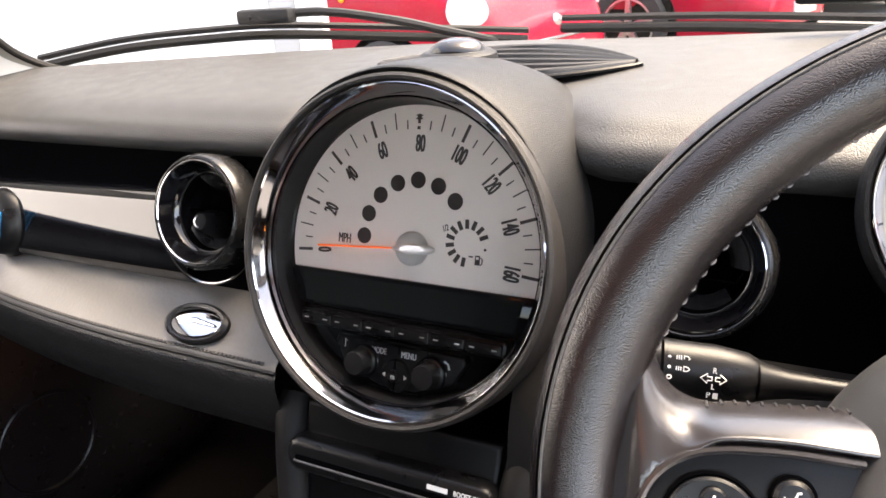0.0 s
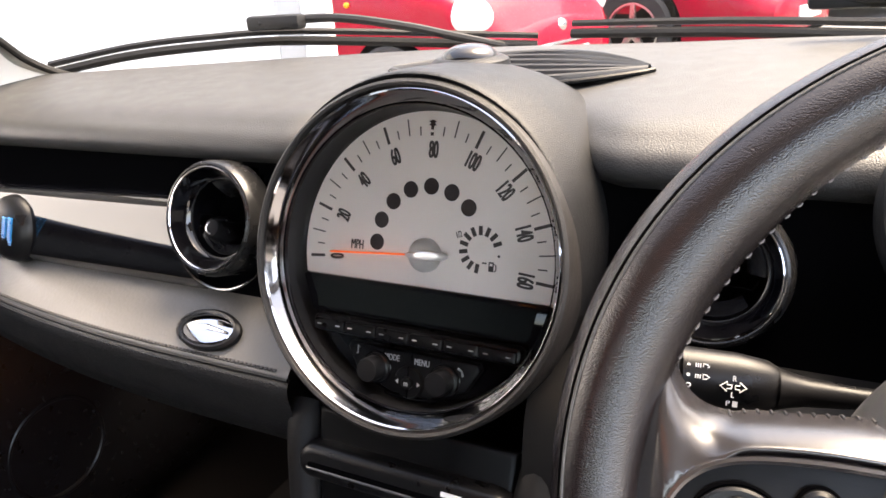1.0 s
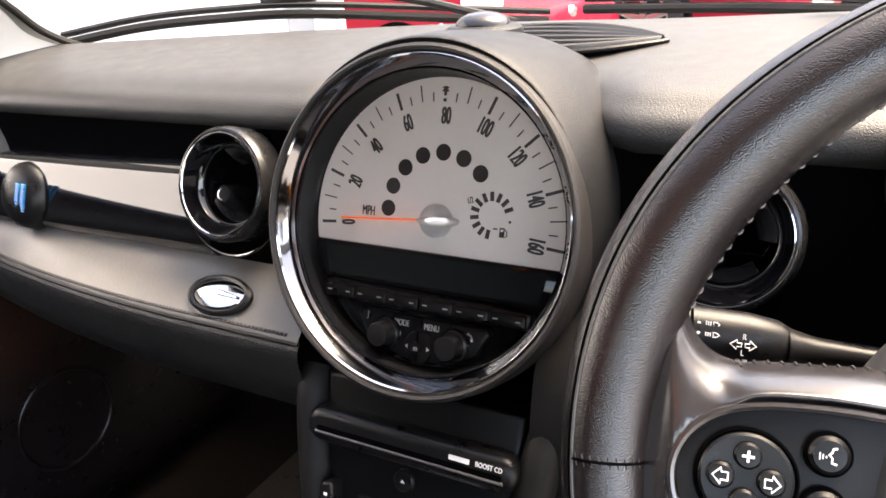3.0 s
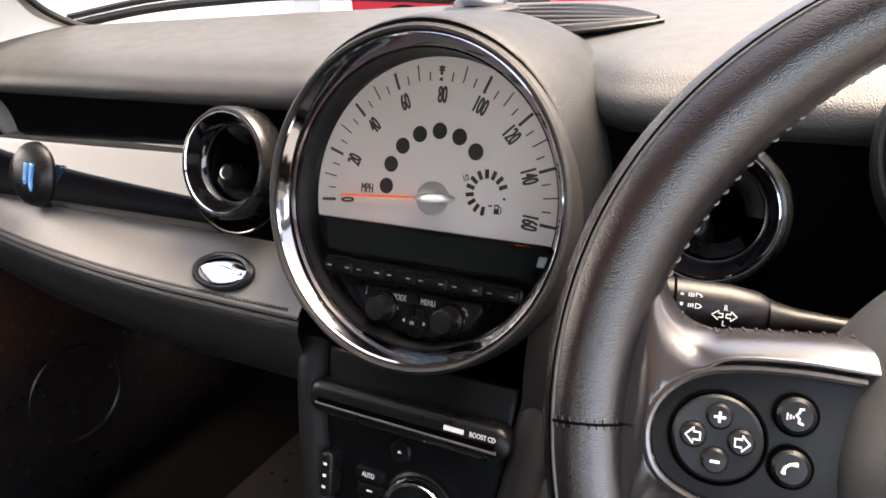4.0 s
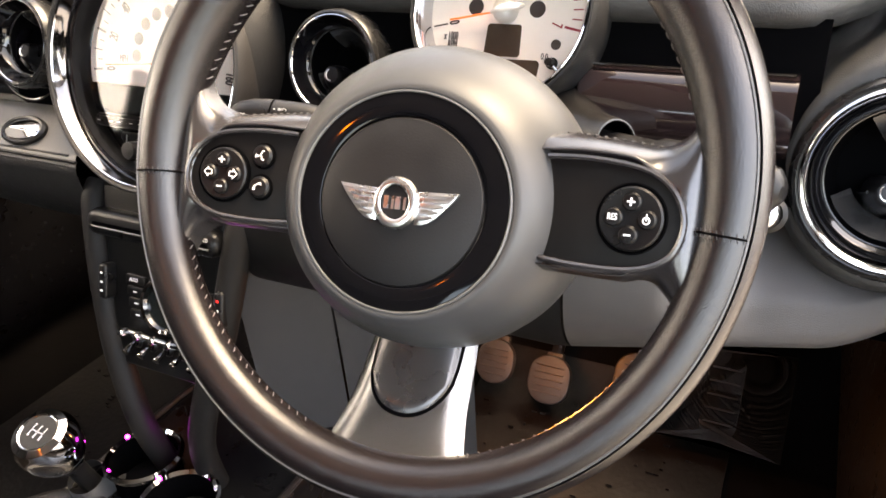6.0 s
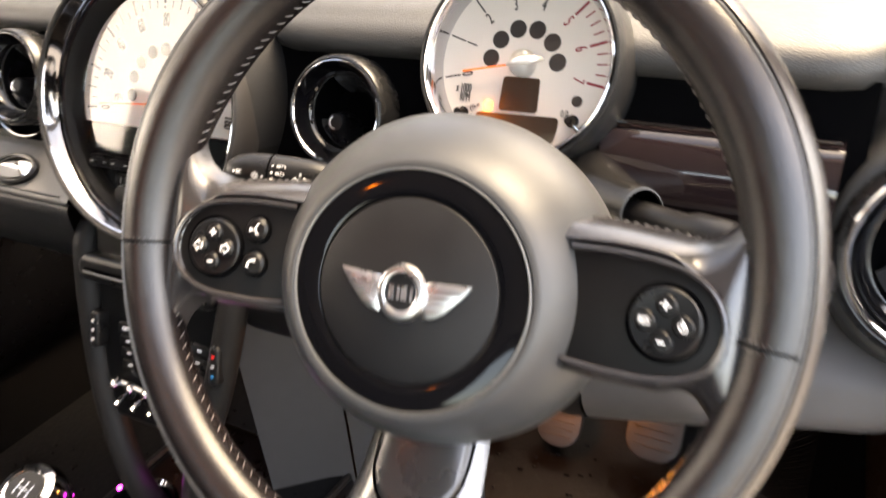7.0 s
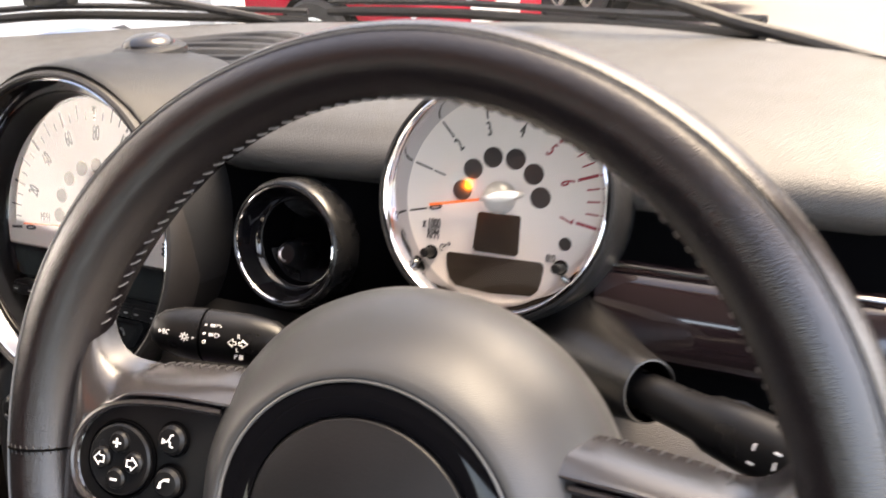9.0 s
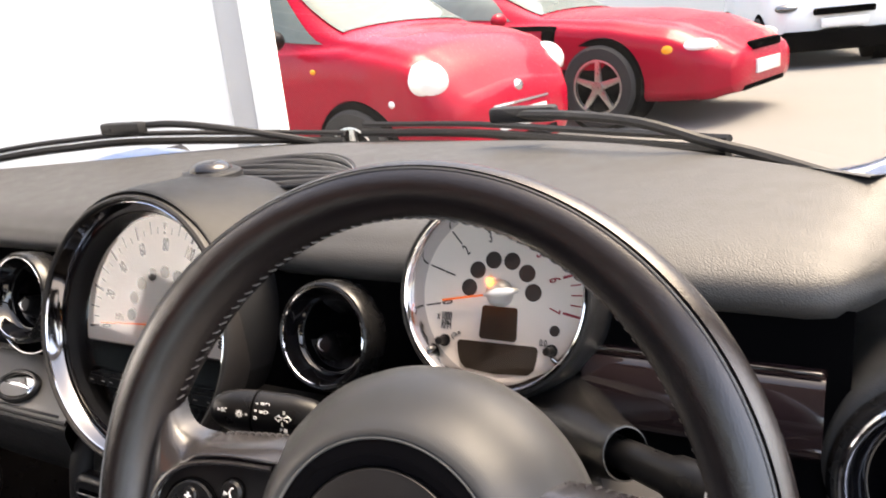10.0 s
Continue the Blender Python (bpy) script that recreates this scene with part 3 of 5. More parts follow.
part("note_mark", tube([(-0.0455, -0.0735, 0.0062), (-0.0445, -0.0735, 0.0062), (-0.0445, -0.0675, 0.0062), (-0.043, -0.069, 0.0062)], 0.00035, 5), WHITEI, panel)
part("power_mark", ring(0.0018, 0.0003, 20, 6, 0.0212, c=(-0.036, -0.0845, -0.0145)), WHITEI, panel)
for x in (-0.0225, 0.0, 0.0225):
    bar("groove", 0.0005, 0.006, DEEP, panel, x, -0.0685, 0.006)
part("foot_button", plate([(-0.022, -0.0968), (0.02, -0.0968), (0.018, -0.0992), (0, -0.1005), (-0.02, -0.0992)], -0.001, 0.006, 0.0015), PIANO, speedo, "glossy black lower button")
cover = face_to(part("cover_glass", lathe([(0.0, 0.0125), (0.06, 0.0122), (0.1014, 0.0115)], 90), COVER, speedo, "clear cover"), (0, 0, 1))
cover.visible_shadow = False

# ---------------------------------------------------------------- tachometer
tach = thing("tachometer", "round tachometer pod with chrome bezel above the steering column", "tachometer", facing(0.335, 0.006, 0.979, 22.0))
part("housing", lathe([(0.0646, 0.010), (0.0648, 0.0162), (0.0660, 0.0180), (0.0676, 0.0176), (0.0690, 0.0150), (0.0700, 0.009), (0.0706, -0.01), (0.070, -0.04), (0.065, -0.062), (0.05, -0.075), (0, -0.08)], 90), HOOD, tach, "charcoal plastic housing")
part("bezel", lathe([(0.0647, 0.0120), (0.0648, 0.0165), (0.0644, 0.0178), (0.0636, 0.0181), (0.0628, 0.0172), (0.0620, 0.0155), (0.0611, 0.0132), (0.0602, 0.0105), (0.0595, 0.0078), (0.0590, 0.0052), (0.0586, 0.0022), (0.0585, 0.0)], 100), CHROME, tach, "chrome bezel ring")
part("dial_face", lathe([(0, 0), (0.0585, 0)], 80), FACE, tach, "cream silver dial face")
for i in range(8):
    a = 192.4 - 29.0 * i
    mm = INKR if i >= 5 else INK
    bar("tick", 0.0115, 0.0011 if i < 5 else 0.0017, mm, tach, *polar(0.0512, a), a, 0.0002)
    lettering("numeral", str(i), 0.0115, mm, tach, *polar(0.0395, a, 0.0004), a - 90, 0.5)
    if 5 <= i < 7:
        for j in (1, 2, 3):
            bar("tick", 0.007, 0.0009, INKR, tach, *polar(0.0530, a - 29.0 * j / 4), a - 29.0 * j / 4, 0.0002)
for i in range(6):
    a = 173.5 - 33.4 * i
    part("warning_lamp", lathe([(0, 0.0005), (0.0057, 0.0005), (0.0059, 0.0)], 28, c=(0.0235 * math.cos(radians(a)), 0.0003 + 0.0235 * math.sin(radians(a)), 0)), LAMPD, tach)
part("warning_lamp", lathe([(0, 0.0005), (0.0034, 0.0005), (0.0036, 0.0)], 24, c=(0.040, -0.0205, 0)), LAMPD, tach)
lettering("lettering", "x 1000", 0.0085, INK, tach, -0.0405, -0.0185, 0.0004, 0, 0.48)
lettering("lettering", "RPM", 0.0085, INK, tach, -0.0388, -0.0245, 0.0004, 0, 0.48)
part("display", plate([(-0.0105, -0.0082), (0.0125, -0.0082), (0.0135, -0.0095), (0.0142, -0.029), (0.0125, -0.0308), (-0.0115, -0.0308), (-0.0132, -0.029), (-0.0122, -0.0095)], 0, 0.0006), LCDB, tach, "blank display, orange reflection in its colour")
part("display", plate([(-0.0268, -0.0332), (0.0272, -0.0322), (0.0290, -0.0330), (0.0298, -0.0350), (0.0292, -0.0420), (0.0278, -0.0480), (0.0240, -0.0515), (0.0, -0.0535), (-0.0215, -0.0520), (-0.0255, -0.0485), (-0.0280, -0.0420), (-0.0290, -0.0355), (-0.0284, -0.0338)], 0, 0.0006), LCDB, tach, "blank display, orange reflection in its colour")
for x, y in ((-0.0390, -0.0350), (0.0391, -0.0335)):
    part("reset_pin", lathe([(0.0042, 0), (0.0042, 0.001), (0.003, 0.0012), (0.0027, 0.010), (0.002, 0.0108), (0, 0.011)], 20, c=(x, y, 0)), PLAST, tach, "black reset pin")
part("gauge_mark", tube([polar(0.0020, 20 + 25 * k, 0.0003) for k in range(11)], 0.0003, 5), INK, tach, m=Matrix.Translation((-0.0318, -0.0313, 0)))
bar("gauge_mark", 0.0022, 0.0005, INK, tach, -0.0312, -0.0308, 0.0, 35)
part("gauge_mark", ring(0.0008, 0.0003, 12, 5, 0.0003, c=(-0.0283, -0.0288, 0)), INK, tach)
lettering("lettering", "0.0", 0.0062, INK, tach, 0.0330, -0.0293, 0.0004, 0, 0.7)
needle(tach, 0.0005, 0.0008, 0.0, 191.0, 0.043, 0.0092)
cover = face_to(part("cover_glass", lathe([(0, 0.0112), (0.030, 0.0110), (0.0602, 0.0106)], 60), COVER, tach, "clear cover"), (0, 0, 1))
cover.visible_shadow = False
for a in (224, 320):
    part("bezel_joint", box(-0.0030, 0.0030, -0.0011, 0.0011, -0.0040, 0.0045, 0.0005), DARKCH, tach, m=Matrix.Rotation(radians(a), 4, "Z") @ Matrix.Translation((0.0608, 0, 0.0105)) @ Matrix.Rotation(radians(-66), 4, "Y"))
part("stalk_mount", lathe([(0.03, 0), (0.034, -0.03), (0.04, -0.06)], 40), PLAST, tach, m=Matrix.Translation((0, -0.055, -0.03)))


# ---------------------------------------------------------------- round vents
def vent(x, y, z, tilt, yaw, R, turn, label, bright=False):
    th = thing("air_vent", label, "air vent", facing(x, y, z, tilt, yaw), "round dashboard vents")
    k = R / 0.0465
    part("surround", lathe([(0.0478 * k, -0.014), (0.0476 * k, 0.0020), (0.0468 * k, 0.0068), (0.0452 * k, 0.0098), (0.0436 * k, 0.0104), (0.0424 * k, 0.0096)], 72), VENTR, th, "satin charcoal surround")
    part("bezel", lathe([(0.0425 * k, 0.0094), (0.0421 * k, 0.0104), (0.0414 * k, 0.0106), (0.0408 * k, 0.0098)] if not bright else [(0.0434 * k, 0.0070), (0.0431 * k, 0.0100), (0.0423 * k, 0.0122), (0.0412 * k, 0.0132), (0.0401 * k, 0.0130), (0.0390 * k, 0.0116), (0.0382 * k, 0.0094), (0.0376 * k, 0.0062), (0.0372 * k, 0.0020)], 72), CHROME, th, "thin chrome ring")
    part("funnel", lathe([(0.0409 * k, 0.0098), (0.0398 * k, 0.0070), (0.0380 * k, 0.0020), (0.0362 * k, -0.0020), (0.0346 * k, -0.0045), (0.0330 * k, -0.0056), (0.0324 * k, -0.0070)], 72), PIANOT, th, "glossy black funnel")
    part("shell", lathe([(0.0326 * k, -0.0066), (0.0318 * k, -0.016), (0.028 * k, -0.034), (0, -0.040)], 60), DEEP, th, "black barrel")
    part("inner_ring", ring(0.0328 * k, 0.0009, 64, 8, -0.0058), VANE, th, "thin black inner ring")
    r = Matrix.Rotation(radians(turn), 4, "Z")
    rows = []
    for i in range(19):
        a = radians(-14 + 118 * i / 18)
        rows.append([((0.0318 - 0.0125 * f) * k * math.cos(a), (0.0318 - 0.0125 * f) * k * math.sin(a), -0.0065 - 0.009 * f - 0.008 * f * f) for f in (0.0, 0.25, 0.5, 0.75, 1.0)])
    part("vane", surface(rows, 0.0014), VANE, th, "curved black air vane", m=r)
    rows = []
    for i in range(15):
        a = radians(185 + 120 * i / 14)
        rows.append([((0.0314 - 0.0085 * f) * k * math.cos(a), (0.0314 - 0.0085 * f) * k * math.sin(a), -0.0130 - 0.012 * f) for f in (0.0, 0.5, 1.0)])
    part("vane", surface(rows, 0.0012), VANE, th, m=r)
    part("vane", tube([(-0.0030 * k, -0.010, -0.030), (0.010 * k, -0.012, -0.024), (0.0205 * k, -0.014, -0.018), (0.0270 * k, -0.0075, -0.012)], 0.0010, 8), VENTB, th, m=r)
    lean = r @ Matrix.Translation((-0.0095, -0.0070, -0.005)) @ Matrix.Rotation(radians(14), 4, "Y") @ Matrix.Rotation(radians(-10), 4, "X")
    kn = part("knob", lathe([(0.0135, -0.034), (0.0128, -0.022), (0.0108, -0.012), (0.0088, -0.004), (0.0078, -0.0010), (0.0062, 0.0008), (0.0, 0.0012)], 28, sx=0.9, sy=1.05), PLAST, th, "small black vent knob", m=lean)
    for q_ in (40, 160, 280):
        part("knob_rib", tube([(0.0125 * math.cos(radians(q_)), 0.0135 * math.sin(radians(q_)), -0.024), (0.0098 * math.cos(radians(q_)), 0.0106 * math.sin(radians(q_)), -0.009)], 0.0011, 6), PLAST, kn, m=lean)
    part("knob_mark", tube([(0.0046 * math.cos(radians(q_)), 0.0050 * math.sin(radians(q_)), 0.0010) for q_ in range(110, 261, 15)], 0.0006, 6), SATIN, kn, m=lean)
    return th


vent(-0.1845, -0.0045, 0.9330, T, 0, 0.0452, 8, "round black air vent with dark chrome ring beside the speedometer")
vent(0.1885, 0.001, 0.9338, T, 0, 0.0425, 12, "round black air vent with dark chrome ring by the speedometer")
# curved lip below the passenger side's inner vent
lip = thing("vent_lip", "thin chrome lip curving under the air vent", "trim", facing(-0.1845, -0.002, 0.931, T))
part("strip", tube([(0.005 + 0.0530 * math.cos(radians(195 + 130 * i / 30)), -0.002 + 0.0530 * math.sin(radians(195 + 130 * i / 30)), 0.002) for i in range(31)], [0.0004 + 0.0011 * math.sin(math.pi * i / 30) for i in range(31)], 8), DARKCH, lip)

# end pods with the outer vents
def end_pod(sign, label):
    x = 0.600 * sign if sign > 0 else -0.56
    pod = thing("end_pod", label, "dashboard pod", facing(x, 0.004, 0.888, 12, -4 * sign))
    if sign < 0:
        part("shell", lathe([(0.057, 0.004), (0.064, 0.006), (0.072, 0.0), (0.080, -0.016), (0.088, -0.045), (0.098, -0.085), (0.112, -0.13), (0.13, -0.2)], 72, sy=1.12), SOFT, pod, "charcoal rounded pod")
        return pod
    rings = [(0.004, 0.0, 0.057, 0.058, 0.0), (0.006, 0.0, 0.064, 0.066, 0.0), (0.003, 0.0, 0.069, 0.073, 0.001), (-0.010, 0.0, 0.0735, 0.080, 0.001), (-0.034, 0.006, 0.083, 0.091, 0.0), (-0.073, 0.012, 0.092, 0.104, 0.0), (-0.114, 0.014, 0.104, 0.119, 0.0), (-0.16, 0.014, 0.112, 0.130, -0.002), (-0.2, 0.014, 0.12, 0.128, -0.02)]
    rows = [spline([(min(0.088, cx + rx * math.cos(a)), cy + ry * math.sin(a), h) for h, cx, rx, ry, cy in rings], 3) for a in [2 * math.pi * i / 72 for i in range(73)]]
    part("shell", surface(rows), SOFT, pod, "charcoal rounded pod", 70)
    return pod


pod = end_pod(1, "charcoal rounded pod at the dashboard end")
part("badge", ring(0.006, 0.0006, 30, 6), GREYP, pod, m=Matrix.Translation((-0.026, 0.0800, -0.030)) @ Matrix.Rotation(radians(18), 4, "Z") @ Matrix.Rotation(radians(-78), 4, "X"))
vent(0.600, 0.0, 0.888, 12, -4, 0.064, 20, "large round outer air vent with bright chrome ring", True)
pod = end_pod(-1, "charcoal rounded pod at the passenger dashboard end")
ribs = thing("trim_block", "black rounded trim block with two bright blue ribbed strips", "trim", facing(-0.452, -0.004, 0.899, 18, 10))
part("cap", lathe([(0.052, -0.04), (0.050, -0.006), (0.046, 0.006), (0.038, 0.012), (0.02, 0.0155), (0.0, 0.016)], 40, sx=0.62, sy=0.68), PLAST, ribs, "glossy black cap")
inv = ribs.matrix_world.inverted()
for s in (0, 1):
    for i in range(16):
        f = i / 15
        c = Vector((-0.4405 + 0.0085 * s - 0.016 * f, -0.0215 + 0.003 * abs(f - 0.5), 0.915 - 0.036 * f))
        part("rib", tube([inv @ (c + Vector((-0.0028, 0.0012, 0.0002))), inv @ c, inv @ (c + Vector((0.0028, 0.0006, -0.0002)))], 0.0011, 6), BLUEI, ribs)

# chrome oval on the shelf
oval = thing("oval_button", "oval chrome glovebox button in a black surround", "button", facing(-0.178, -0.0395, 0.8525, 54))
part("surround", lathe([(0.0225, -0.001), (0.0222, 0.002), (0.020, 0.0034), (0.0178, 0.0028), (0.0172, 0.001)], 60, sx=1.44, sy=0.78), PLAST, oval, "black oval surround")
part("plate", lathe([(0.0173, 0.0005), (0.0168, 0.0016), (0.011, 0.0022), (0.0, 0.0024)], 60, sx=1.44, sy=0.78), CHROME, oval, "polished chrome plate", m=Matrix.Rotation(radians(-13), 4, "X"))
part("grip", tube([(-0.02, 0.001, 0.0016), (0.0, 0.002, 0.0030), (0.021, 0.0, 0.0022)], [0.0008, 0.002, 0.001], 8), CHROME, oval)

switch = thing("chrome_switch", "small chrome knob beside the driver's outer vent", "switch", facing(0.527, -0.040, 0.872, 25))
part("knob", lathe([(0.0095, -0.012), (0.0100, 0.0), (0.0085, 0.006), (0.0045, 0.0088), (0, 0.0094)], 28, sx=0.8), CHROME, switch, "polished chrome knob")
part("collar", lathe([(0.0125, -0.02), (0.0125, -0.008), (0.0095, -0.006)], 28), PLAST, switch)

# ---------------------------------------------------------------- centre stack
stack = thing("centre_stack", "black centre console with CD slot and climate controls", "console", facing(0, -0.067, 0.75, T))
part("panel", plate([(-0.072, 0.066), (0.085, 0.066), (0.082, 0.02), (0.068, -0.07), (0.052, -0.115), (-0.04, -0.115), (-0.056, -0.07), (-0.07, 0.02)], -0.03, 0.0, 0.004, 3), STACKM, stack, "black console panel")
for s in (-1, 1):
    cx = 0.006
    pts = [(cx + s * 0.094, 0.062, -0.012), (cx + s * 0.092, 0.045, -0.004), (cx + s * 0.086, 0.0, -0.003), (cx + s * 0.075, -0.06, -0.004), (cx + s * 0.058, -0.12, -0.006), (cx + s * 0.04, -0.19, -0.02), (cx + s * 0.03, -0.26, -0.06)]
    part("side_rail", tube(spline(pts, 6), 0.0135, 16), MATTG, stack, "black rounded side rail")
cd = part("cd_slot", plate(rounded(0.166, 0.026, 0.0125, 8, 0.004, 0.029), -0.004, 0.0150, 0.007, 4), PLAST, stack, "black disc player bezel")
part("slot", plate(rounded(0.146, 0.0042, 0.0018, 4, 0.005, 0.0275), 0.0150, 0.0156), DEEP, cd)
part("slot_lip", tube([(-0.069, 0.0248, 0.0150), (0.079, 0.0248, 0.0150)], 0.0012, 8), SATG, cd)
bar("badge", 0.015, 0.0032, WHITEI, cd, 0.047, 0.0332, 0.0152)
lettering("lettering", "BOOST CD", 0.0048, WHITEI, cd, 0.0685, 0.0332, 0.0154, 0, 0.8)
ej = part("eject_button", lathe([(0.0082, -0.001), (0.0082, 0.002), (0.007, 0.0034), (0.0, 0.0036)], 32, c=(0.0, 0.001, 0)), PLAST, stack)
part("mark", plate([(-0.0018, 0.0), (0.0018, 0.0), (0.0, 0.0022)], 0.0036, 0.004), WHITEI, ej)
# climate control
KX, KY = 0.0195, -0.041
part("dial_recess", lathe([(0.0315, -0.0005), (0.031, 0.004), (0.029, 0.005)], 60, c=(KX, KY, 0)), PLAST, stack)
part("dial_ring", lathe([(0.0285, 0.004), (0.028, 0.010), (0.0262, 0.0125), (0.0235, 0.0115), (0.0225, 0.007)], 60, c=(KX, KY, 0)), CHROME, stack, "chrome climate dial ring")
part("dial_screen", lathe([(0.0, 0.0072), (0.0227, 0.0072)], 50, c=(KX, KY, 0)), LCD, stack, "dark climate display")
for s in (-1, 1):
    for i in range(4):
        w = 0.026
        x, y = KX + s * (0.043 - 0.002 * i), KY + 0.0165 - 0.0115 * i
        b = part("button", plate(rounded(w, 0.0098, 0.0015, 3, x, y), -0.001, 0.003, 0.001), PLAST, stack)
        if s < 0 and i == 0:
            lettering("lettering", "AUTO", 0.0052, WHITEI, b, x + s * 0.002, y, 0.0031, 0, 0.75)
        else:
            bar("mark", 0.005, 0.0013, WHITEI, b, x + s * 0.002, y, 0.003)
for s in (-1, 1):
    x = 0.016 + s * 0.0735
    b = part("seat_switch", plate(rounded(0.011, 0.036, 0.0045, 5, x, KY + 0.011), -0.002, 0.0135, 0.003, 3), PLAST, stack)
    for dy in (0.009, 0.0, -0.009):
        bar("mark", 0.003, 0.002, REDI if (s > 0 and dy > 0) else (BLUEI if (s > 0 and dy < 0) else WHITEI), b, x, KY + 0.011 + dy, 0.0135)
part("toggle_bezel", tube(spline([(-0.036, -0.0785, 0.003), (0.0, -0.0775, 0.008), (KX, -0.0775, 0.009), (0.045, -0.0775, 0.008), (0.074, -0.0785, 0.003)], 6), 0.0042, 12), DARKCH, stack, "dark chrome toggle guard")
for i in range(6):
    x = -0.0325 + 0.0205 * i
    part("guard_post", lathe([(0, 0.0082), (0.0030, 0.0070), (0.0046, 0.0036), (0.0046, -0.002)], 16, c=(x, -0.0775, 0.0075)), CHROME, stack, "small chrome guard post")
for i in range(5):
    x = -0.0222 + 0.0205 * i
    part("toggle", tube([(x, -0.0865, -0.004), (x, -0.089, 0.008), (x, -0.0945, 0.0165)], [0.0026, 0.0026, 0.0036], 10), CHROME, stack, "chrome toggle switch")
    part("toggle_boot", lathe([(0.0072, -0.003), (0.0066, 0.001), (0.004, 0.003)], 20, c=(x, -0.0875, 0)), PLAST, stack)

# ---------------------------------------------------------------- steering wheel
wheel = thing("steering_wheel", "black leather three-spoke steering wheel with dark hub and winged badge", "steering wheel", facing(0.3461, -0.1716, 0.9243, 26.8, 2.45, 1.0))
WR, Wr, WX = 0.1705, 0.0148, 0.003


def near(a, c, w):
    return math.exp(-(((a - c + 180) % 360 - 180) / w) ** 2)


def rim_r(a):
    """The tube's radius: thicker where the thumbs rest."""
    return Wr + 0.0050 * near(a, 150, 34) + 0.0030 * near(a, 30, 30) + 0.0008 * near(a, 270, 50)


def rim_pt(a, q, lift=0.0):
    r = rim_r(a) + lift
    return Vector(polar(WR + r * math.cos(radians(q)), a, r * math.sin(radians(q))))


def rim_mesh():
    rows = [[rim_pt(2 * i, 12 * j) for j in range(31)] for i in range(181)]
    bm = surface(rows)
    bmesh.ops.remove_doubles(bm, verts=bm.verts, dist=1e-6)
    return bm


rim = part("rim", rim_mesh(), LEATH, wheel, "black grained leather rim", 80)
part("seam", tube([rim_pt(2 * i, 57, 0.0001) for i in range(180)], 0.0007, 6, closed=True), LEATH2, rim)
part("seam", tube([rim_pt(2 * i, 51, -0.0001) for i in range(180)], 0.0007, 6, closed=True), DEEP, rim)
for a in (184.5, 355.5):
    part("joint", tube([rim_pt(a, h, 0.0001) for h in range(55, 176, 8)], 0.0006, 6), DEEP, rim)
    bm = bmesh.new()
    for k in range(9):
        h = 62 + 11 * k
        tube([rim_pt(a - 0.7, h, 0.0001), rim_pt(a + 0.7, h + 4, 0.0001)], 0.0003, 4, bm)
    tagged(part("stitching", bm, THREAD, rim), kind="stuff")
bm = bmesh.new()
random.seed(7)
for i in range(150):
    a = 2.4 * i
    if min(abs((a - k + 180) % 360 - 180) for k in (0, 180)) < 17 or abs(a - 270) < 17:
        continue
    j = random.uniform(-0.25, 0.25)
    tube([rim_pt(a + j, 191, 0.0001), rim_pt(a + 0.5 + j, 184, 0.0003), rim_pt(a + 1.0 + j, 177, 0.0001)], [0.0003, 0.0004, 0.0003], 5, bm)
tagged(part("stitching", bm, THREADL, rim, "pale oblique stitching"), kind="stuff")

# side spokes: u runs from the wheel's middle outwards
PANEL = [(0.0760, 0.0178), (0.098, 0.0180), (0.120, 0.0158), (0.134, 0.0108), (0.1435, 0.0012), (0.1470, -0.0120), (0.1420, -0.0262), (0.1260, -0.0342), (0.100, -0.0358), (0.0760, -0.0345)]


def panel_z(u):
    return 0.0045 + 0.12 * (u - 0.121) - 3.0 * max(0.0, 0.098 - u) ** 2


def curve(u, pts):
    return float(np.interp(u, [p[0] for p in pts], [p[1] for p in pts]))


P_TOP = [(v.x, v.y) for v in spline([(u, y, 0) for u, y in PANEL[:6]], 8)] + [(0.152, -0.012), (0.2, -0.012)]
P_LOW = [(v.x, v.y) for v in reversed(spline([(u, y, 0) for u, y in PANEL[5:]], 8))] + [(0.152, -0.012), (0.2, -0.012)]


def spoke_section(u):
    """A slice of the leather cover across the spoke, from its rear lower edge over the front to its rear top edge."""
    e = max(0.0, min(1.0, (u - 0.118) / 0.034))
    e2 = e * e * (3 - 2 * e)
    fl = min(0.026, 0.0008 * math.exp(max(0.0, u - 0.128) / 0.0066))
    zf = min(panel_z(u) + 0.0022, 0.0095) - 0.006 * max(0.0, min(1.0, (u - 0.145) / 0.012)) ** 2
    yt, yb = 0.0325 - 0.085 * max(0, u - 0.085) + fl, -0.0405 - fl
    pt, pb = curve(u, P_TOP) + 0.0022, curve(u, P_LOW) - 0.0022
    pt, pb = pt + (0.012 - pt) * e2 ** 3, pb + (-0.03 - pb) * e2 ** 3
    tz = -0.024 + 0.014 * e2
    q = [(yb + 0.006, -0.026 + 0.012 * e2), (yb + 0.001, -0.014 + 0.012 * e2), (yb, zf - 0.0085), (yb + 0.0022, zf - 0.0022), (pb - 0.0006, zf + 0.0002), (pb + 0.0012, zf - 0.0050 + 0.0034 * e2), (0.5 * (pb + pt), zf - 0.0070 + 0.0068 * e2), (pt - 0.0012, zf - 0.0050 + 0.0034 * e2), (pt + 0.0008, zf + 0.0004), (pt + 0.0034, zf - 0.0008), (0.5 * (pt + yt) + 0.0026, 0.45 * zf + 0.55 * tz + 0.0052), (yt, tz + 0.0015), (yt - 0.0012, tz - 0.004)]
    w = max(0.0, min(1.0, (u - 0.120) / 0.022))
    w = w * w * (3 - 2 * w)
    ym, hh, zl = 0.5 * (yt + yb), 0.5 * (yt - yb), q[0][1] + 0.004 * w
    web = []
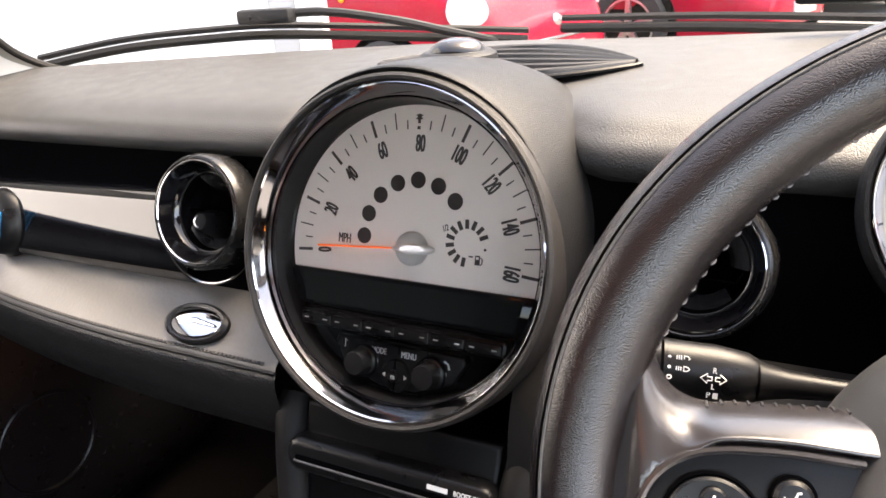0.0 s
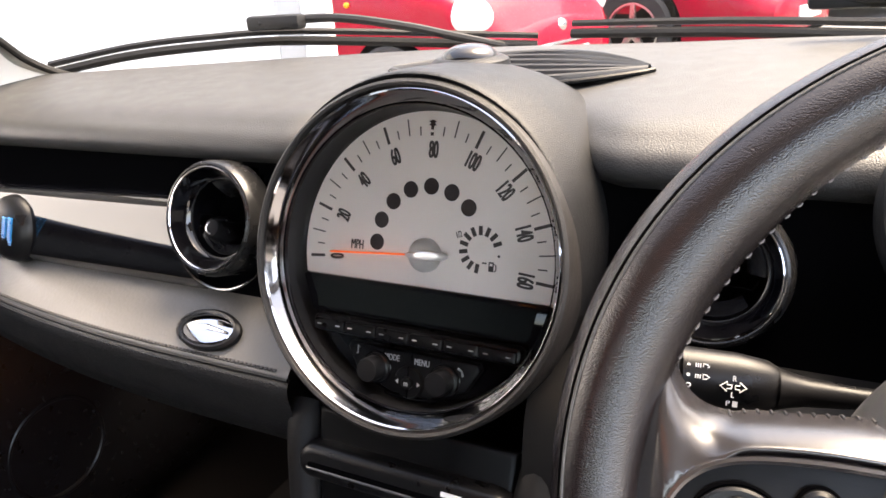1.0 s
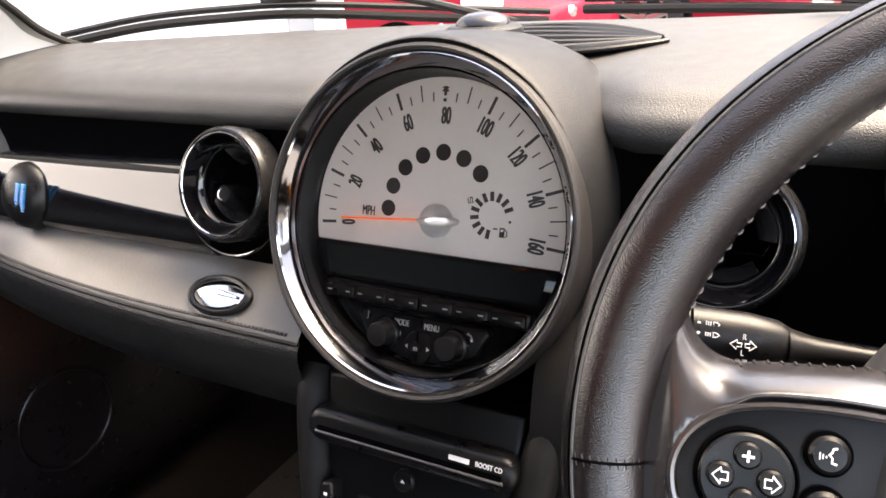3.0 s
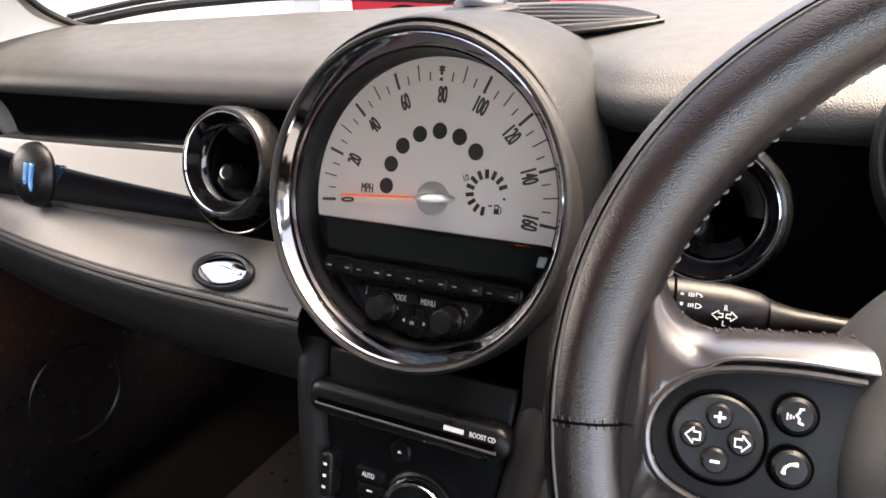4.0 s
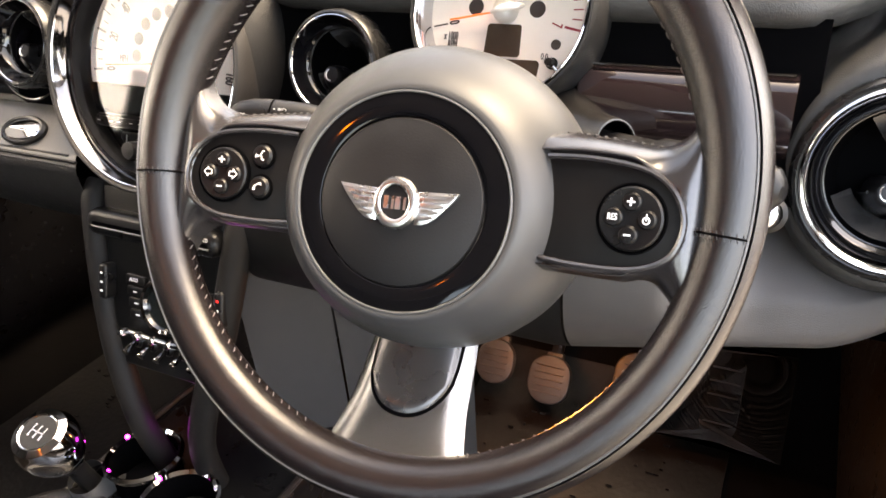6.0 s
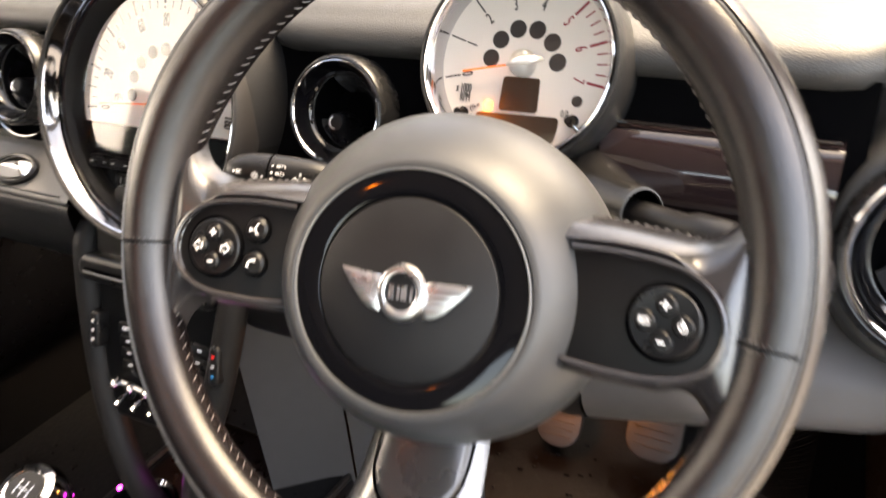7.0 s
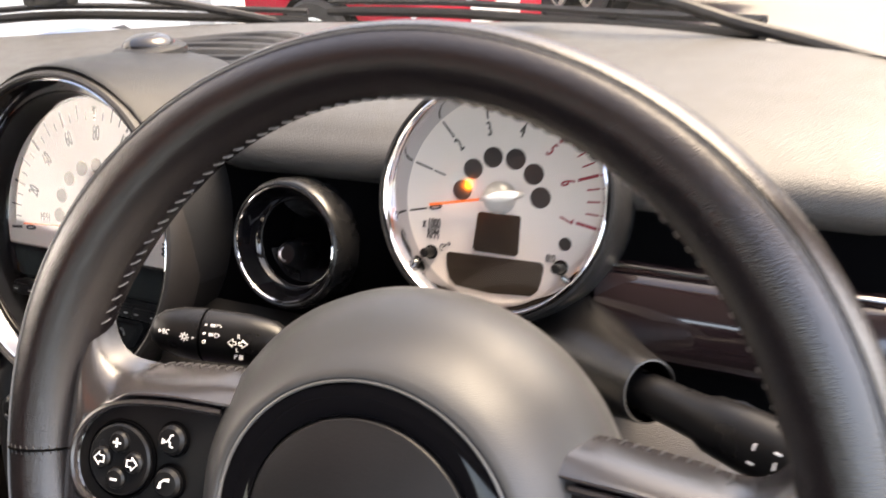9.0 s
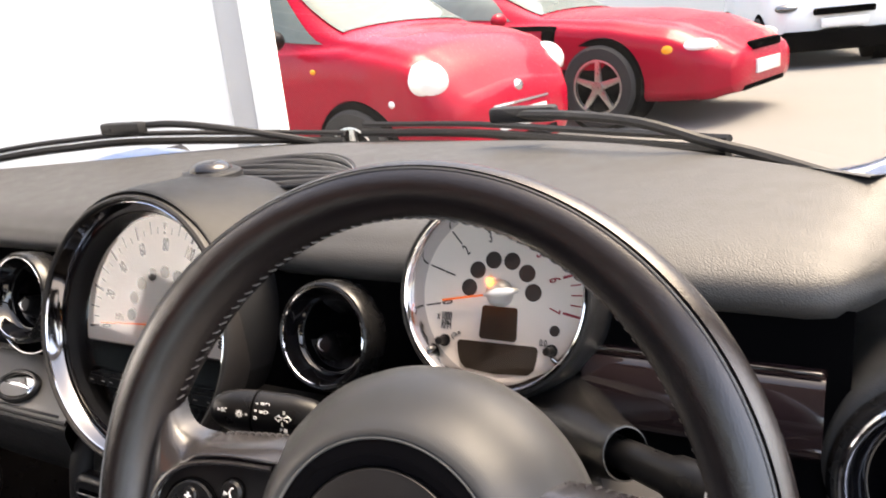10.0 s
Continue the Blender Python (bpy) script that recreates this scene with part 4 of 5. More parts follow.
    for k in range(13):
        a = -1.12 + 2.24 * k / 12
        web.append((ym + hh * math.copysign(min(1.0, abs(math.sin(a)) * 1.111), a), zl + (zf - zl) * max(0.0, 1 - abs(min(1.0, abs(math.sin(a)) * 1.111)) ** 3.2) ** 0.55))
    q = [(y0 + (y1 - y0) * w, z0 + (z1 - z0) * w) for (y0, z0), (y1, z1) in zip(q, web)]
    pts = spline([(u, y, z) for y, z in q], 4)
    for v in pts:
        if u < 0.1462 and curve(u, P_LOW) + 0.0010 < v.y < curve(u, P_TOP) - 0.0010:
            v.z = min(v.z, panel_z(u) - 0.0030)
    return pts


for sgn in (-1, 1):
    def at(u, y, z):
        return Vector((WX + sgn * u, y, z))
    rows = [[at(*v) for v in spoke_section(0.058 + 0.106 * i / 64)] for i in range(65)]
    sp = part("spoke", surface(rows), LEATHW, wheel, "leather-covered side spoke", 80)
    bm = bmesh.new()
    for i in range(11):
        s = spoke_section(0.080 + 0.0048 * i)
        tube([at(*(s[43] + Vector((0, 0.0001, 0.0003)))), at(*(s[44] + Vector((0.0008, 0.0003, 0.0002)))), at(*(s[46] + Vector((0.0012, 0.0002, 0.0))))], 0.0005, 5, bm)
    tagged(part("stitching", bm, THREAD, sp, "dark stitches along the spoke"), kind="stuff")
    out = [v for v in spline([(u, y, 0) for u, y in PANEL], 6)]
    part("panel_lip", tube([at(v.x, v.y, panel_z(v.x) + 0.0014) for v in out], 0.0017, 8), LEATHW, sp, "raised leather lip")
    o = [(WX + sgn * (v.x - 0.0009 if v.x > 0.1 else v.x), v.y * 0.985 - 0.0001) for v in out]
    cut = [(o[0][0] - sgn * 0.02, o[0][1]), *o, (o[-1][0] - sgn * 0.02, o[-1][1])]
    bm = plate(cut if sgn > 0 else cut[::-1], -0.012, -0.0005, 0.0012, 3)
    for v in bm.verts:
        v.co.z += panel_z(sgn * (v.co.x - WX)) if v.co.z > -0.008 else 0.0
    pd = part("switch_panel", bm, SWITCHP, sp, "black switch panel")
    cu, cy = 0.1222, -0.0098
    z0 = panel_z(cu) + 0.0002
    tip = Matrix.Translation(at(cu, cy, z0)) @ Matrix.Rotation(-sgn * math.atan(0.12), 4, "Y")
    part("rocker_well", lathe([(0.0168, -0.002), (0.0176, 0.0006), (0.0168, 0.0012), (0.0161, 0.0004)], 48), DEEP, pd, m=tip)
    part("rocker", lathe([(0.0160, -0.001), (0.0158, 0.0018), (0.0148, 0.0026), (0.008, 0.0020), (0, 0.0018)], 48), PLAST, pd, "round four-way rocker", m=tip)
    for dx, dy in ((0, 0.0081), (0, -0.0081), (0.0083, 0), (-0.0083, 0)):
        part("key", lathe([(0.0049, 0.0018), (0.0047, 0.0036), (0.0038, 0.0046), (0, 0.0049)], 24), PLAST, pd, m=tip @ Matrix.Translation((dx, dy, 0)))
    M = "mark"
    for nm, w, h, dx, dy in ((M, 0.0040, 0.0009, 0, 0.0081), (M, 0.0009, 0.0040, 0, 0.0081), (M, 0.0034, 0.0009, 0, -0.0081)):
        part(nm, box(dx - w / 2, dx + w / 2, dy - h / 2, dy + h / 2, 0.0046, 0.0051), WHITEI, pd, m=tip)
    if sgn < 0:
        for s in (-1, 1):
            ax = s * 0.0083
            pts = [(ax + s * 0.0028, 0), (ax, 0.0029), (ax, 0.0014), (ax - s * 0.0023, 0.0014), (ax - s * 0.0023, -0.0014), (ax, -0.0014), (ax, -0.0029)]
            part(M, tube([(x, y, 0.0048) for x, y in pts], 0.00038, 5, closed=True), WHITEI, pd, m=tip)
        for y, yy in ((0.0030, 0), (-0.0158, 1)):
            kt = Matrix.Translation(at(0.0970, y, panel_z(0.097))) @ Matrix.Rotation(math.atan(0.12), 4, "Y")
            part("key", lathe([(0.0068, -0.001), (0.0066, 0.0026), (0.0052, 0.0040), (0, 0.0043)], 30), PLAST, pd, m=kt)
            part("key_ring", ring(0.0072, 0.0007, 30, 6, 0.0004), DEEP, pd, m=kt)
            if yy:
                part(M, tube([(-0.0026, -0.0018, 0.0043), (-0.0022, 0.0004, 0.0044), (-0.0004, 0.0018, 0.0044), (0.0020, 0.0020, 0.0043)], [0.0009, 0.0005, 0.0005, 0.0009], 6), WHITEI, pd, m=kt)
            else:
                part(M, tube([(0.0020, 0.0028, 0.0043), (0.0008, 0.0026, 0.0044), (0.0004, 0.0012, 0.0044), (-0.0004, 0.0004, 0.0044), (0.0006, -0.0006, 0.0044), (0.0006, -0.0022, 0.0043), (0.0022, -0.0026, 0.0043)], 0.0004, 6), WHITEI, pd, m=kt)
                for k in range(3):
                    part(M, box(-0.0034 + 0.0010 * k, -0.0030 + 0.0010 * k, -0.0016 + 0.0004 * k, 0.0008 - 0.0004 * k, 0.0042, 0.0046), WHITEI, pd, m=kt)
    else:
        ob = lettering("lettering", "RES", 0.0046, WHITEI, pd, 0, 0, 0)
        ob.matrix_basis = tip @ Matrix.Translation((-0.0083, 0, 0.0050)) @ Matrix.Diagonal((0.7, 1, 1, 1))
        part(M, ring(0.0016, 0.0004, 16, 5, 0.0049, c=(0.0083, -0.0004, 0)), WHITEI, pd, m=tip)
        part(M, box(0.0080, 0.0086, -0.0005, 0.0029, 0.0046, 0.0051), WHITEI, pd, m=tip)

# hub
HX, HY, HZ = 0.0032, -0.0149, 0.0118
hub = part("hub", lathe([(0.0, HZ - 0.006), (0.0630, HZ - 0.0045), (0.0638, HZ - 0.0002), (0.0655, HZ + 0.0009), (0.0690, HZ - 0.0004), (0.0735, HZ - 0.0040), (0.0790, HZ - 0.0100), (0.0850, HZ - 0.0180), (0.0905, HZ - 0.0275), (0.0945, HZ - 0.0385), (0.0962, HZ - 0.050), (0.0955, HZ - 0.062), (0.086, HZ - 0.085)], 120, sy=0.935, c=(0, 0, 0)), HUBM, wheel, "charcoal airbag cover", 60)
for v in hub.data.vertices:
    k = max(0.0, min(1.0, (HZ - v.co.z) / 0.036))
    v.co.x, v.co.y = v.co.x + HX - 0.0008 * k, v.co.y + HY + 0.0052 * k
mid = Matrix.Translation((HX, HY, HZ))
part("hub_edge", ring(0.0632, 0.0008, 96, 8, 0.0002), SATG, hub, m=mid @ Matrix.Diagonal((1, 0.945, 1, 1)))
part("gloss_ring", lathe([(0.0490, -0.004), (0.0491, 0.0000), (0.0495, 0.0003), (0.0525, 0.0005), (0.0560, 0.0006), (0.0595, 0.0005), (0.0620, 0.0003), (0.0626, -0.0002), (0.0628, -0.003)], 120, sy=0.945), PIANO, hub, "glossy black ring", m=mid)
part("disc", lathe([(0.0, 0.0052), (0.015, 0.0050), (0.030, 0.0038), (0.042, 0.0021), (0.0476, 0.0008), (0.0486, -0.0006), (0.0488, -0.003)], 96, sy=0.945), DISC, hub, "satin black centre disc", m=mid)
emb = part("badge", lathe([(0.0082, 0.0020), (0.0083, 0.0040), (0.0092, 0.0046), (0.0102, 0.0047), (0.0120, 0.0040), (0.0130, 0.0024), (0.0132, 0.0)], 56), SATIN, hub, "silver winged badge", m=mid @ Matrix.Translation((0.0010, -0.0006, 0.0040)) @ Matrix.Diagonal((1, 1.08, 1, 1)))
BM = mid @ Matrix.Translation((0.0010, -0.0006, 0.0040))
part("badge_centre", lathe([(0, 0.0026), (0.0084, 0.0024)], 40), DISC, emb, m=BM)
for dx, w in ((-0.0052, 0.0028), (-0.0014, 0.0012), (0.0016, 0.0028), (0.0056, 0.0012)):
    part("badge_mark", box(dx - w / 2, dx + w / 2, -0.0034, 0.0034, 0.0024, 0.0034), SATIN, emb, m=BM)
for s in (-1, 1):
    wing = [(0.0122, 0.0072), (0.020, 0.0074), (0.029, 0.0078), (0.0352, 0.0082), (0.0330, 0.0048), (0.0300, 0.0012), (0.0262, -0.0030), (0.0226, -0.0066), (0.0186, -0.0094), (0.0150, -0.0106), (0.0110, -0.0108)]
    o = [(s * x, y) for x, y in wing]
    w = part("wing", plate(o if s < 0 else o[::-1], -0.004, 0.0012, 0.0006), SATIN, emb, m=BM)
    for k in range(5):
        y = 0.0056 - 0.0030 * k
        x1 = curve(-y, [(-0.0082, 0.0352), (-0.0048, 0.0330), (-0.0012, 0.0300), (0.0030, 0.0262), (0.0066, 0.0226), (0.0094, 0.0186)]) - 0.0008
        part("feather", tube([(s * 0.0135, y - 0.0006, 0.0012), (s * 0.5 * (0.0135 + x1), y, 0.0016), (s * x1, y + 0.0008, 0.0011)], [0.0009, 0.0012, 0.0005], 6), SATIN, w, m=BM)

# lower spoke
LX = 0.0060


def low_pt(u, s):
    y = -0.083 - 0.079 * s
    w = 0.0330 + 0.0060 * s + 0.020 * max(0.0, s - 0.55) ** 1.6
    return Vector((LX + w * u, y, -0.034 + 0.033 * s ** 1.35 - 0.010 * abs(u) ** 3.5))


low = part("spoke", surface([[low_pt(-1 + j / 16, i / 28) for j in range(33)] for i in range(29)]), SPOKES, wheel, "satin grey lower spoke", 60)


def insert_pt(u, s, lift, k=1.0):
    """The inlaid tongue: flat above, round below."""
    e = s * (0.30 + 0.36 * k * math.sqrt(max(0.0, 1 - u * u)))
    return low_pt(0.80 * k * u * (1 - 0.06 * s), e) + Vector((0, 0, lift))


part("insert_gap", surface([[insert_pt(-1 + j / 20, i / 14, 0.0006, 1.07) for j in range(41)] for i in range(15)]), DEEP, low)
part("insert", surface([[insert_pt(-1 + j / 20, i / 14, 0.0030 - 0.0022 * max(abs(-1 + j / 20) > 0.94, i > 13)) for j in range(41)] for i in range(15)]), INSERT, low, "darker satin spoke insert", 60)

# ---------------------------------------------------------------- column, stalks
col = thing("steering_column", "charcoal plastic steering column shroud", "steering column", facing(0.350, -0.1, 0.885, 26.8))
part("shroud", lathe([(0.062, 0.02), (0.066, 0.0), (0.066, -0.06), (0.058, -0.12), (0.04, -0.2)], 60, sy=0.85), SHROUD, col, "charcoal shroud")
part("collar", lathe([(0.050, 0.05), (0.056, 0.02)], 50, sy=0.85), DEEP, col)


def stalk(name, label, base, tip, roll):
    d = Vector(tip) - Vector(base)
    z = d.normalized()
    x = Vector((0, -1, 0.35))
    x = (x - z * x.dot(z)).normalized()
    y = z.cross(x)
    m = Matrix((x, y, z)).transposed().to_4x4()
    m.translation = base
    return thing(name, label, "control stalk", m), d.length


# local z runs to the tip, x to the seats
st, L = stalk("indicator_stalk", "black indicator and light stalk with white symbols", (0.284, -0.0600, 0.9045), (0.1535, -0.0945, 0.9165), 0)
st.matrix_world = st.matrix_world @ Matrix.Diagonal((0.88, 0.88, 1, 1))
part("stem", lathe([(0.0055, -0.02), (0.0060, 0.02), (0.0078, 0.042), (0.0100, 0.051), (0.0115, 0.0555)], 28), PLAST, st)
part("grip", lathe([(0.0115, 0.055), (0.0145, 0.060), (0.0168, 0.074), (0.0174, 0.0995)], 36, sx=0.8), PLAST, st)
part("twist_ring", lathe([(0.0174, 0.1005), (0.0174, 0.106), (0.0165, 0.117), (0.0135, 0.127), (0.009, 0.1325), (0.004, 0.1345), (0, 0.1348)], 36, sx=0.8), PLAST, st)
part("groove", lathe([(0.0175, 0.0993), (0.0170, 0.1), (0.0175, 0.1007)], 36, sx=0.82), DEEP, st)


def on_stalk(ob, h=0.0142):
    ob.matrix_basis = Matrix(((0, 0, 1, h), (0, 1, 0, 0), (-1, 0, 0, 0), (0, 0, 0, 1)))
    return ob


for y in (0.0095, 0.0045):
    on_stalk(part("mark", lathe([(0, 0.0003), (0.0008, 0.0003), (0.0008, -0.0006)], 12, c=(-0.0968, y, -0.0028 if y > 0.006 else -0.0006)), WHITEI, st))
on_stalk(part("mark", ring(0.0010, 0.0003, 14, 5, 0.0, c=(-0.0965, -0.0008, 0.0)), WHITEI, st))
for y, z in ((0.0095, -0.0027), (0.0042, -0.0004)):
    for k in range(3):
        on_stalk(bar("mark", 0.0005, 0.0025 - 0.0006 * (y < 0.006), WHITEI, st, -0.0935 + 0.0010 * k, y, z))
    on_stalk(part("mark", tube([(-0.0902, y + 0.0013, z), (-0.0885, y + 0.0010, z), (-0.0875, y, z), (-0.0885, y - 0.0010, z), (-0.0902, y - 0.0013, z)], 0.0003, 5, closed=True), WHITEI, st))
for s in (-1, 1):
    on_stalk(part("mark", tube([(-0.0765 + s * 0.0058, 0.0008, -0.0002), (-0.0765 + s * 0.0028, 0.0034, -0.0002), (-0.0765 + s * 0.0028, 0.0018, 0), (-0.0765 + s * 0.0008, 0.0018, 0), (-0.0765 + s * 0.0008, -0.0002, 0), (-0.0765 + s * 0.0028, -0.0002, 0), (-0.0765 + s * 0.0028, -0.0018, 0)], 0.00032, 5, closed=True), WHITEI, st))
on_stalk(lettering("lettering", "R", 0.0042, WHITEI, st, -0.0762, 0.0050, -0.0008, 0, 0.7))
on_stalk(lettering("lettering", "L", 0.0042, WHITEI, st, -0.0766, -0.0036, -0.0001, 0, 0.7))
on_stalk(lettering("lettering", "P", 0.0046, WHITEI, st, -0.0780, -0.0086, -0.0022, 0, 0.8))
on_stalk(bar("mark", 0.0022, 0.0030, WHITEI, st, -0.0748, -0.0086, -0.0022))
on_stalk(lettering("lettering", "BC", 0.0046, WHITEI, st, -0.1205, 0.0022, -0.0018, 0, 0.75))
on_stalk(part("mark", plate([(-0.1252, 0.0010), (-0.1232, 0.0022), (-0.1252, 0.0034)], -0.0026, -0.0022), WHITEI, st))
on_stalk(part("mark", ring(0.0013, 0.0003, 16, 5, 0.0, c=(-0.1085, 0.0008, -0.0004)), WHITEI, st))
for k in range(8):
    on_stalk(bar("mark", 0.0010, 0.0004, WHITEI, st, -0.1085 + 0.0024 * math.cos(k * 0.785), 0.0008 + 0.0024 * math.sin(k * 0.785), -0.0004, k * 45))
on_stalk(part("mark", plate([(-0.1040, 0.0000), (-0.1022, 0.0008), (-0.1040, 0.0016)], -0.0006, -0.0002), WHITEI, st))
st2, L = stalk("wiper_stalk", "black wiper stalk with white symbols", (0.410, -0.036, 0.9055), (0.536, -0.092, 0.9085), 0)
part("stem", lathe([(0.0095, -0.01), (0.0105, 0.03), (0.0112, 0.052), (0.0138, 0.058), (0.0150, 0.075), (0.0152, 0.118), (0.0125, 0.132), (0.006, 0.137), (0, 0.1375)], 30, sx=0.85), PLAST, st2)
for z, y, w, h in ((0.083, 0.0045, 0.0030, 0.0010), (0.083, -0.0030, 0.0010, 0.0030), (0.093, 0.0060, 0.0034, 0.0008), (0.093, 0.0010, 0.0008, 0.0034), (0.093, -0.0045, 0.0030, 0.0010), (0.104, 0.0050, 0.0012, 0.0026), (0.104, -0.0010, 0.0034, 0.0009), (0.104, -0.0060, 0.0012, 0.0020), (0.116, 0.0025, 0.0028, 0.0010), (0.116, -0.0030, 0.0012, 0.0024)):
    ob = bar("mark", w, h, WHITEI, st2, 0.0, 0.0, 0.0)
    ob.matrix_basis = Matrix(((0, 0, 1, 0.0127 - 28.0 * y * y), (0, -1, 0, y), (1, 0, 0, z), (0, 0, 0, 1)))
tun = thing("column_socket", "dark plastic socket around the wiper stalk", "steering column", facing(0.4315, -0.0488, 0.9099, 14, 48))
part("socket", lathe([(0.0136, 0.000), (0.0143, 0.0014), (0.0152, 0.0012), (0.0160, -0.002), (0.0175, -0.012), (0.0205, -0.028), (0.027, -0.046), (0.036, -0.066)], 48, sy=1.08), SHROUD, tun, "flared dark collar")
part("bore", lathe([(0.0137, 0.0002), (0.0130, -0.02), (0.0, -0.028)], 40, sy=1.08), DEEP, tun)

# ---------------------------------------------------------------- gear lever, cup holders, floor
gear = thing("gear_lever", "chrome-topped gear lever with black base", "gear lever", Matrix.Translation((-0.068, -0.192, 0.612)) @ pose(0, 0, 0, 20, 6, 0) @ Matrix.Scale(1.2, 4))
part("knob", lathe([(0.0, 0.001), (0.015, 0.0015), (0.0165, 0.0025), (0.022, 0.0), (0.0255, -0.008), (0.0265, -0.018), (0.024, -0.030), (0.018, -0.042), (0.013, -0.05)], 48), CHROME, gear, "polished chrome knob")
part("knob_disc", lathe([(0, 0.0022), (0.0145, 0.002), (0.015, 0.001)], 40), DISC, gear, "dark shift pattern disc")
for x in (-0.006, 0.0, 0.006):
    bar("mark", 0.001, 0.011, SATIN, gear, x, 0, 0.0024)
bar("mark", 0.012, 0.001, SATIN, gear, 0, 0, 0.0024)
part("lever", lathe([(0.0085, -0.045), (0.0085, -0.13)], 20), PLAST, gear)
part("gaiter", lathe([(0.016, -0.08), (0.022, -0.1), (0.036, -0.125), (0.05, -0.15), (0.07, -0.165)], 36), LEATH2, gear, "black leather gaiter")
for i, (x, y, z) in enumerate(((-0.03, -0.12, 0.535), (0.045, -0.15, 0.53))):
    cup = thing("cup_holder", "round cup holder with a chrome rim and purple glow", "cup holder", Matrix.Translation((x, y, z)), "cup holders")
    part("rim", lathe([(0.040, -0.004), (0.0415, 0.001), (0.0385, 0.004), (0.035, 0.001)], 56), CHROME, cup, "chrome rim")
    part("well", lathe([(0.0352, 0.001), (0.034, -0.05), (0, -0.052)], 48), DEEP, cup)
    part("glow_lamp", lathe([(0, 0.006), (0.0022, 0.005), (0.0025, 0.003)], 12, c=(-0.036, 0.012, 0)), PURPLE, cup, "tiny purple lamp")
cons = thing("tunnel_console", "black plastic tunnel console under the gear lever", "console")
part("body", box(-0.11, 0.12, -0.6, 0.06, 0.34, 0.5, 0.02, 3), PLAST, cons, "black console body")
part("gear_surround", lathe([(0.052, 0.0), (0.058, 0.006), (0.070, 0.008), (0.078, 0.004), (0.080, -0.004)], 56, c=(-0.068, -0.245, 0.5), sy=1.1), GREYP, cons, "dark grey ring around the gear gaiter")
for x in (-0.106, 0.116):
    part("edge_strip", tube([(x, -0.58, 0.497), (x, -0.3, 0.499), (x, 0.0, 0.499), (x, 0.04, 0.495)], 0.004, 8), GREYP, cons, "raised dark edge strip")
pl = new("purple_glow", bpy.data.lights.new("purple_glow", "POINT"))
pl.data.energy, pl.data.color, pl.data.shadow_soft_size = 0.0012, (0.7, 0.02, 0.9), 0.01
pl.location = (0.0, -0.10, 0.565)
og = new("footwell_glow", bpy.data.lights.new("footwell_glow", "POINT"))
og.data.energy, og.data.color, og.data.shadow_soft_size = 0.10, (1.0, 0.36, 0.1), 0.02
og.location = (0.27, 0.20, 0.56)
og2 = new("footwell_glow", bpy.data.lights.new("footwell_glow", "POINT"))
og2.data.energy, og2.data.color, og2.data.shadow_soft_size = 0.0012, (1.0, 0.3, 0.12), 0.02
og2.location = (-0.28, 0.12, 0.66)


def floor_height(x, y):
    return 0.33 + 0.75 * max(0, y - 0.38) + (0.06 if abs(x) < 0.1 else 0)


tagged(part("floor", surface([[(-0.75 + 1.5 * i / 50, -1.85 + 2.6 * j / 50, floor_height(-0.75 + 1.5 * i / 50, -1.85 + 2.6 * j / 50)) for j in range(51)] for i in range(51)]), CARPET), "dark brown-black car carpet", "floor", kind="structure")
for x0, x1 in ((-0.5, -0.14), (0.14, 0.52)):
    fm = thing("floor_mat", "worn dark rubber floor mat lit orange", "floor mat")
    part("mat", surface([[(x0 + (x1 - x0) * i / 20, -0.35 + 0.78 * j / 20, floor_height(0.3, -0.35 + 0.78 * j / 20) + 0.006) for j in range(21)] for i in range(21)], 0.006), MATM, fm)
    bm = bmesh.new()
    random.seed(4)
    for i in range(170):
        x, y, w = random.uniform(x0 + 0.02, x1 - 0.03), random.uniform(-0.3, 0.4), random.uniform(0.003, 0.009)
        box(x, x + w, y, y + 0.003, floor_height(0.3, y) + 0.008, floor_height(0.3, y) + random.uniform(0.010, 0.012), bm=bm)
    tagged(part("tread", bm, MATM, fm), kind="stuff")
for x, w, h, y, z, nm, lab, mt in ((0.185, 0.058, 0.066, 0.33, 0.41, "foot_rest", "worn rubber foot rest on a dark steel arm", PEDAL), (0.268, 0.062, 0.070, 0.33, 0.400, "clutch_pedal", "worn rubber clutch pedal lit orange on a dark arm", PEDAL), (0.396, 0.072, 0.082, 0.33, 0.430, "brake_pedal", "worn grey-brown rubber brake pedal on a dark arm", PEDALG), (0.500, 0.055, 0.13, 0.36, 0.42, "accelerator_pedal", "tall dark rubber accelerator pedal on a dark arm", RUBBER)):
    pd = thing(nm, lab, "pedal", facing(x, y, z, 35))
    pad = part("pad", plate(rounded(w, h, 0.028, 8), 0, 0.012, 0.004), mt, pd)
    for k in range(5):
        part("rib", tube([(-0.34 * w, h * (-0.28 + 0.14 * k), 0.0122), (0.34 * w, h * (-0.28 + 0.14 * k), 0.0122)], 0.0013, 6), mt, pad)
    part("arm", tube([(0, 0.01, -0.004), (0, 0.12, -0.03), (0, 0.3, -0.02)], 0.009, 10), PLAST, pd)
    part("bracket", box(-0.012, 0.012, 0.010, 0.040, -0.016, 0.0, 0.003), PEDALG, pd, "small worn steel bracket")

side = thing("console_side", "dark grey console side panel beside the pedals", "console")
part("panel", surface([[(0.060 + 0.022 * i - 0.04 * (0.74 - z), -0.035 + 0.020 * i + 0.1 * (0.74 - z), z) for z in (0.75, 0.68, 0.6, 0.5, 0.36)] for i in range(4)], 0.006), KNEED, side, "", 60)
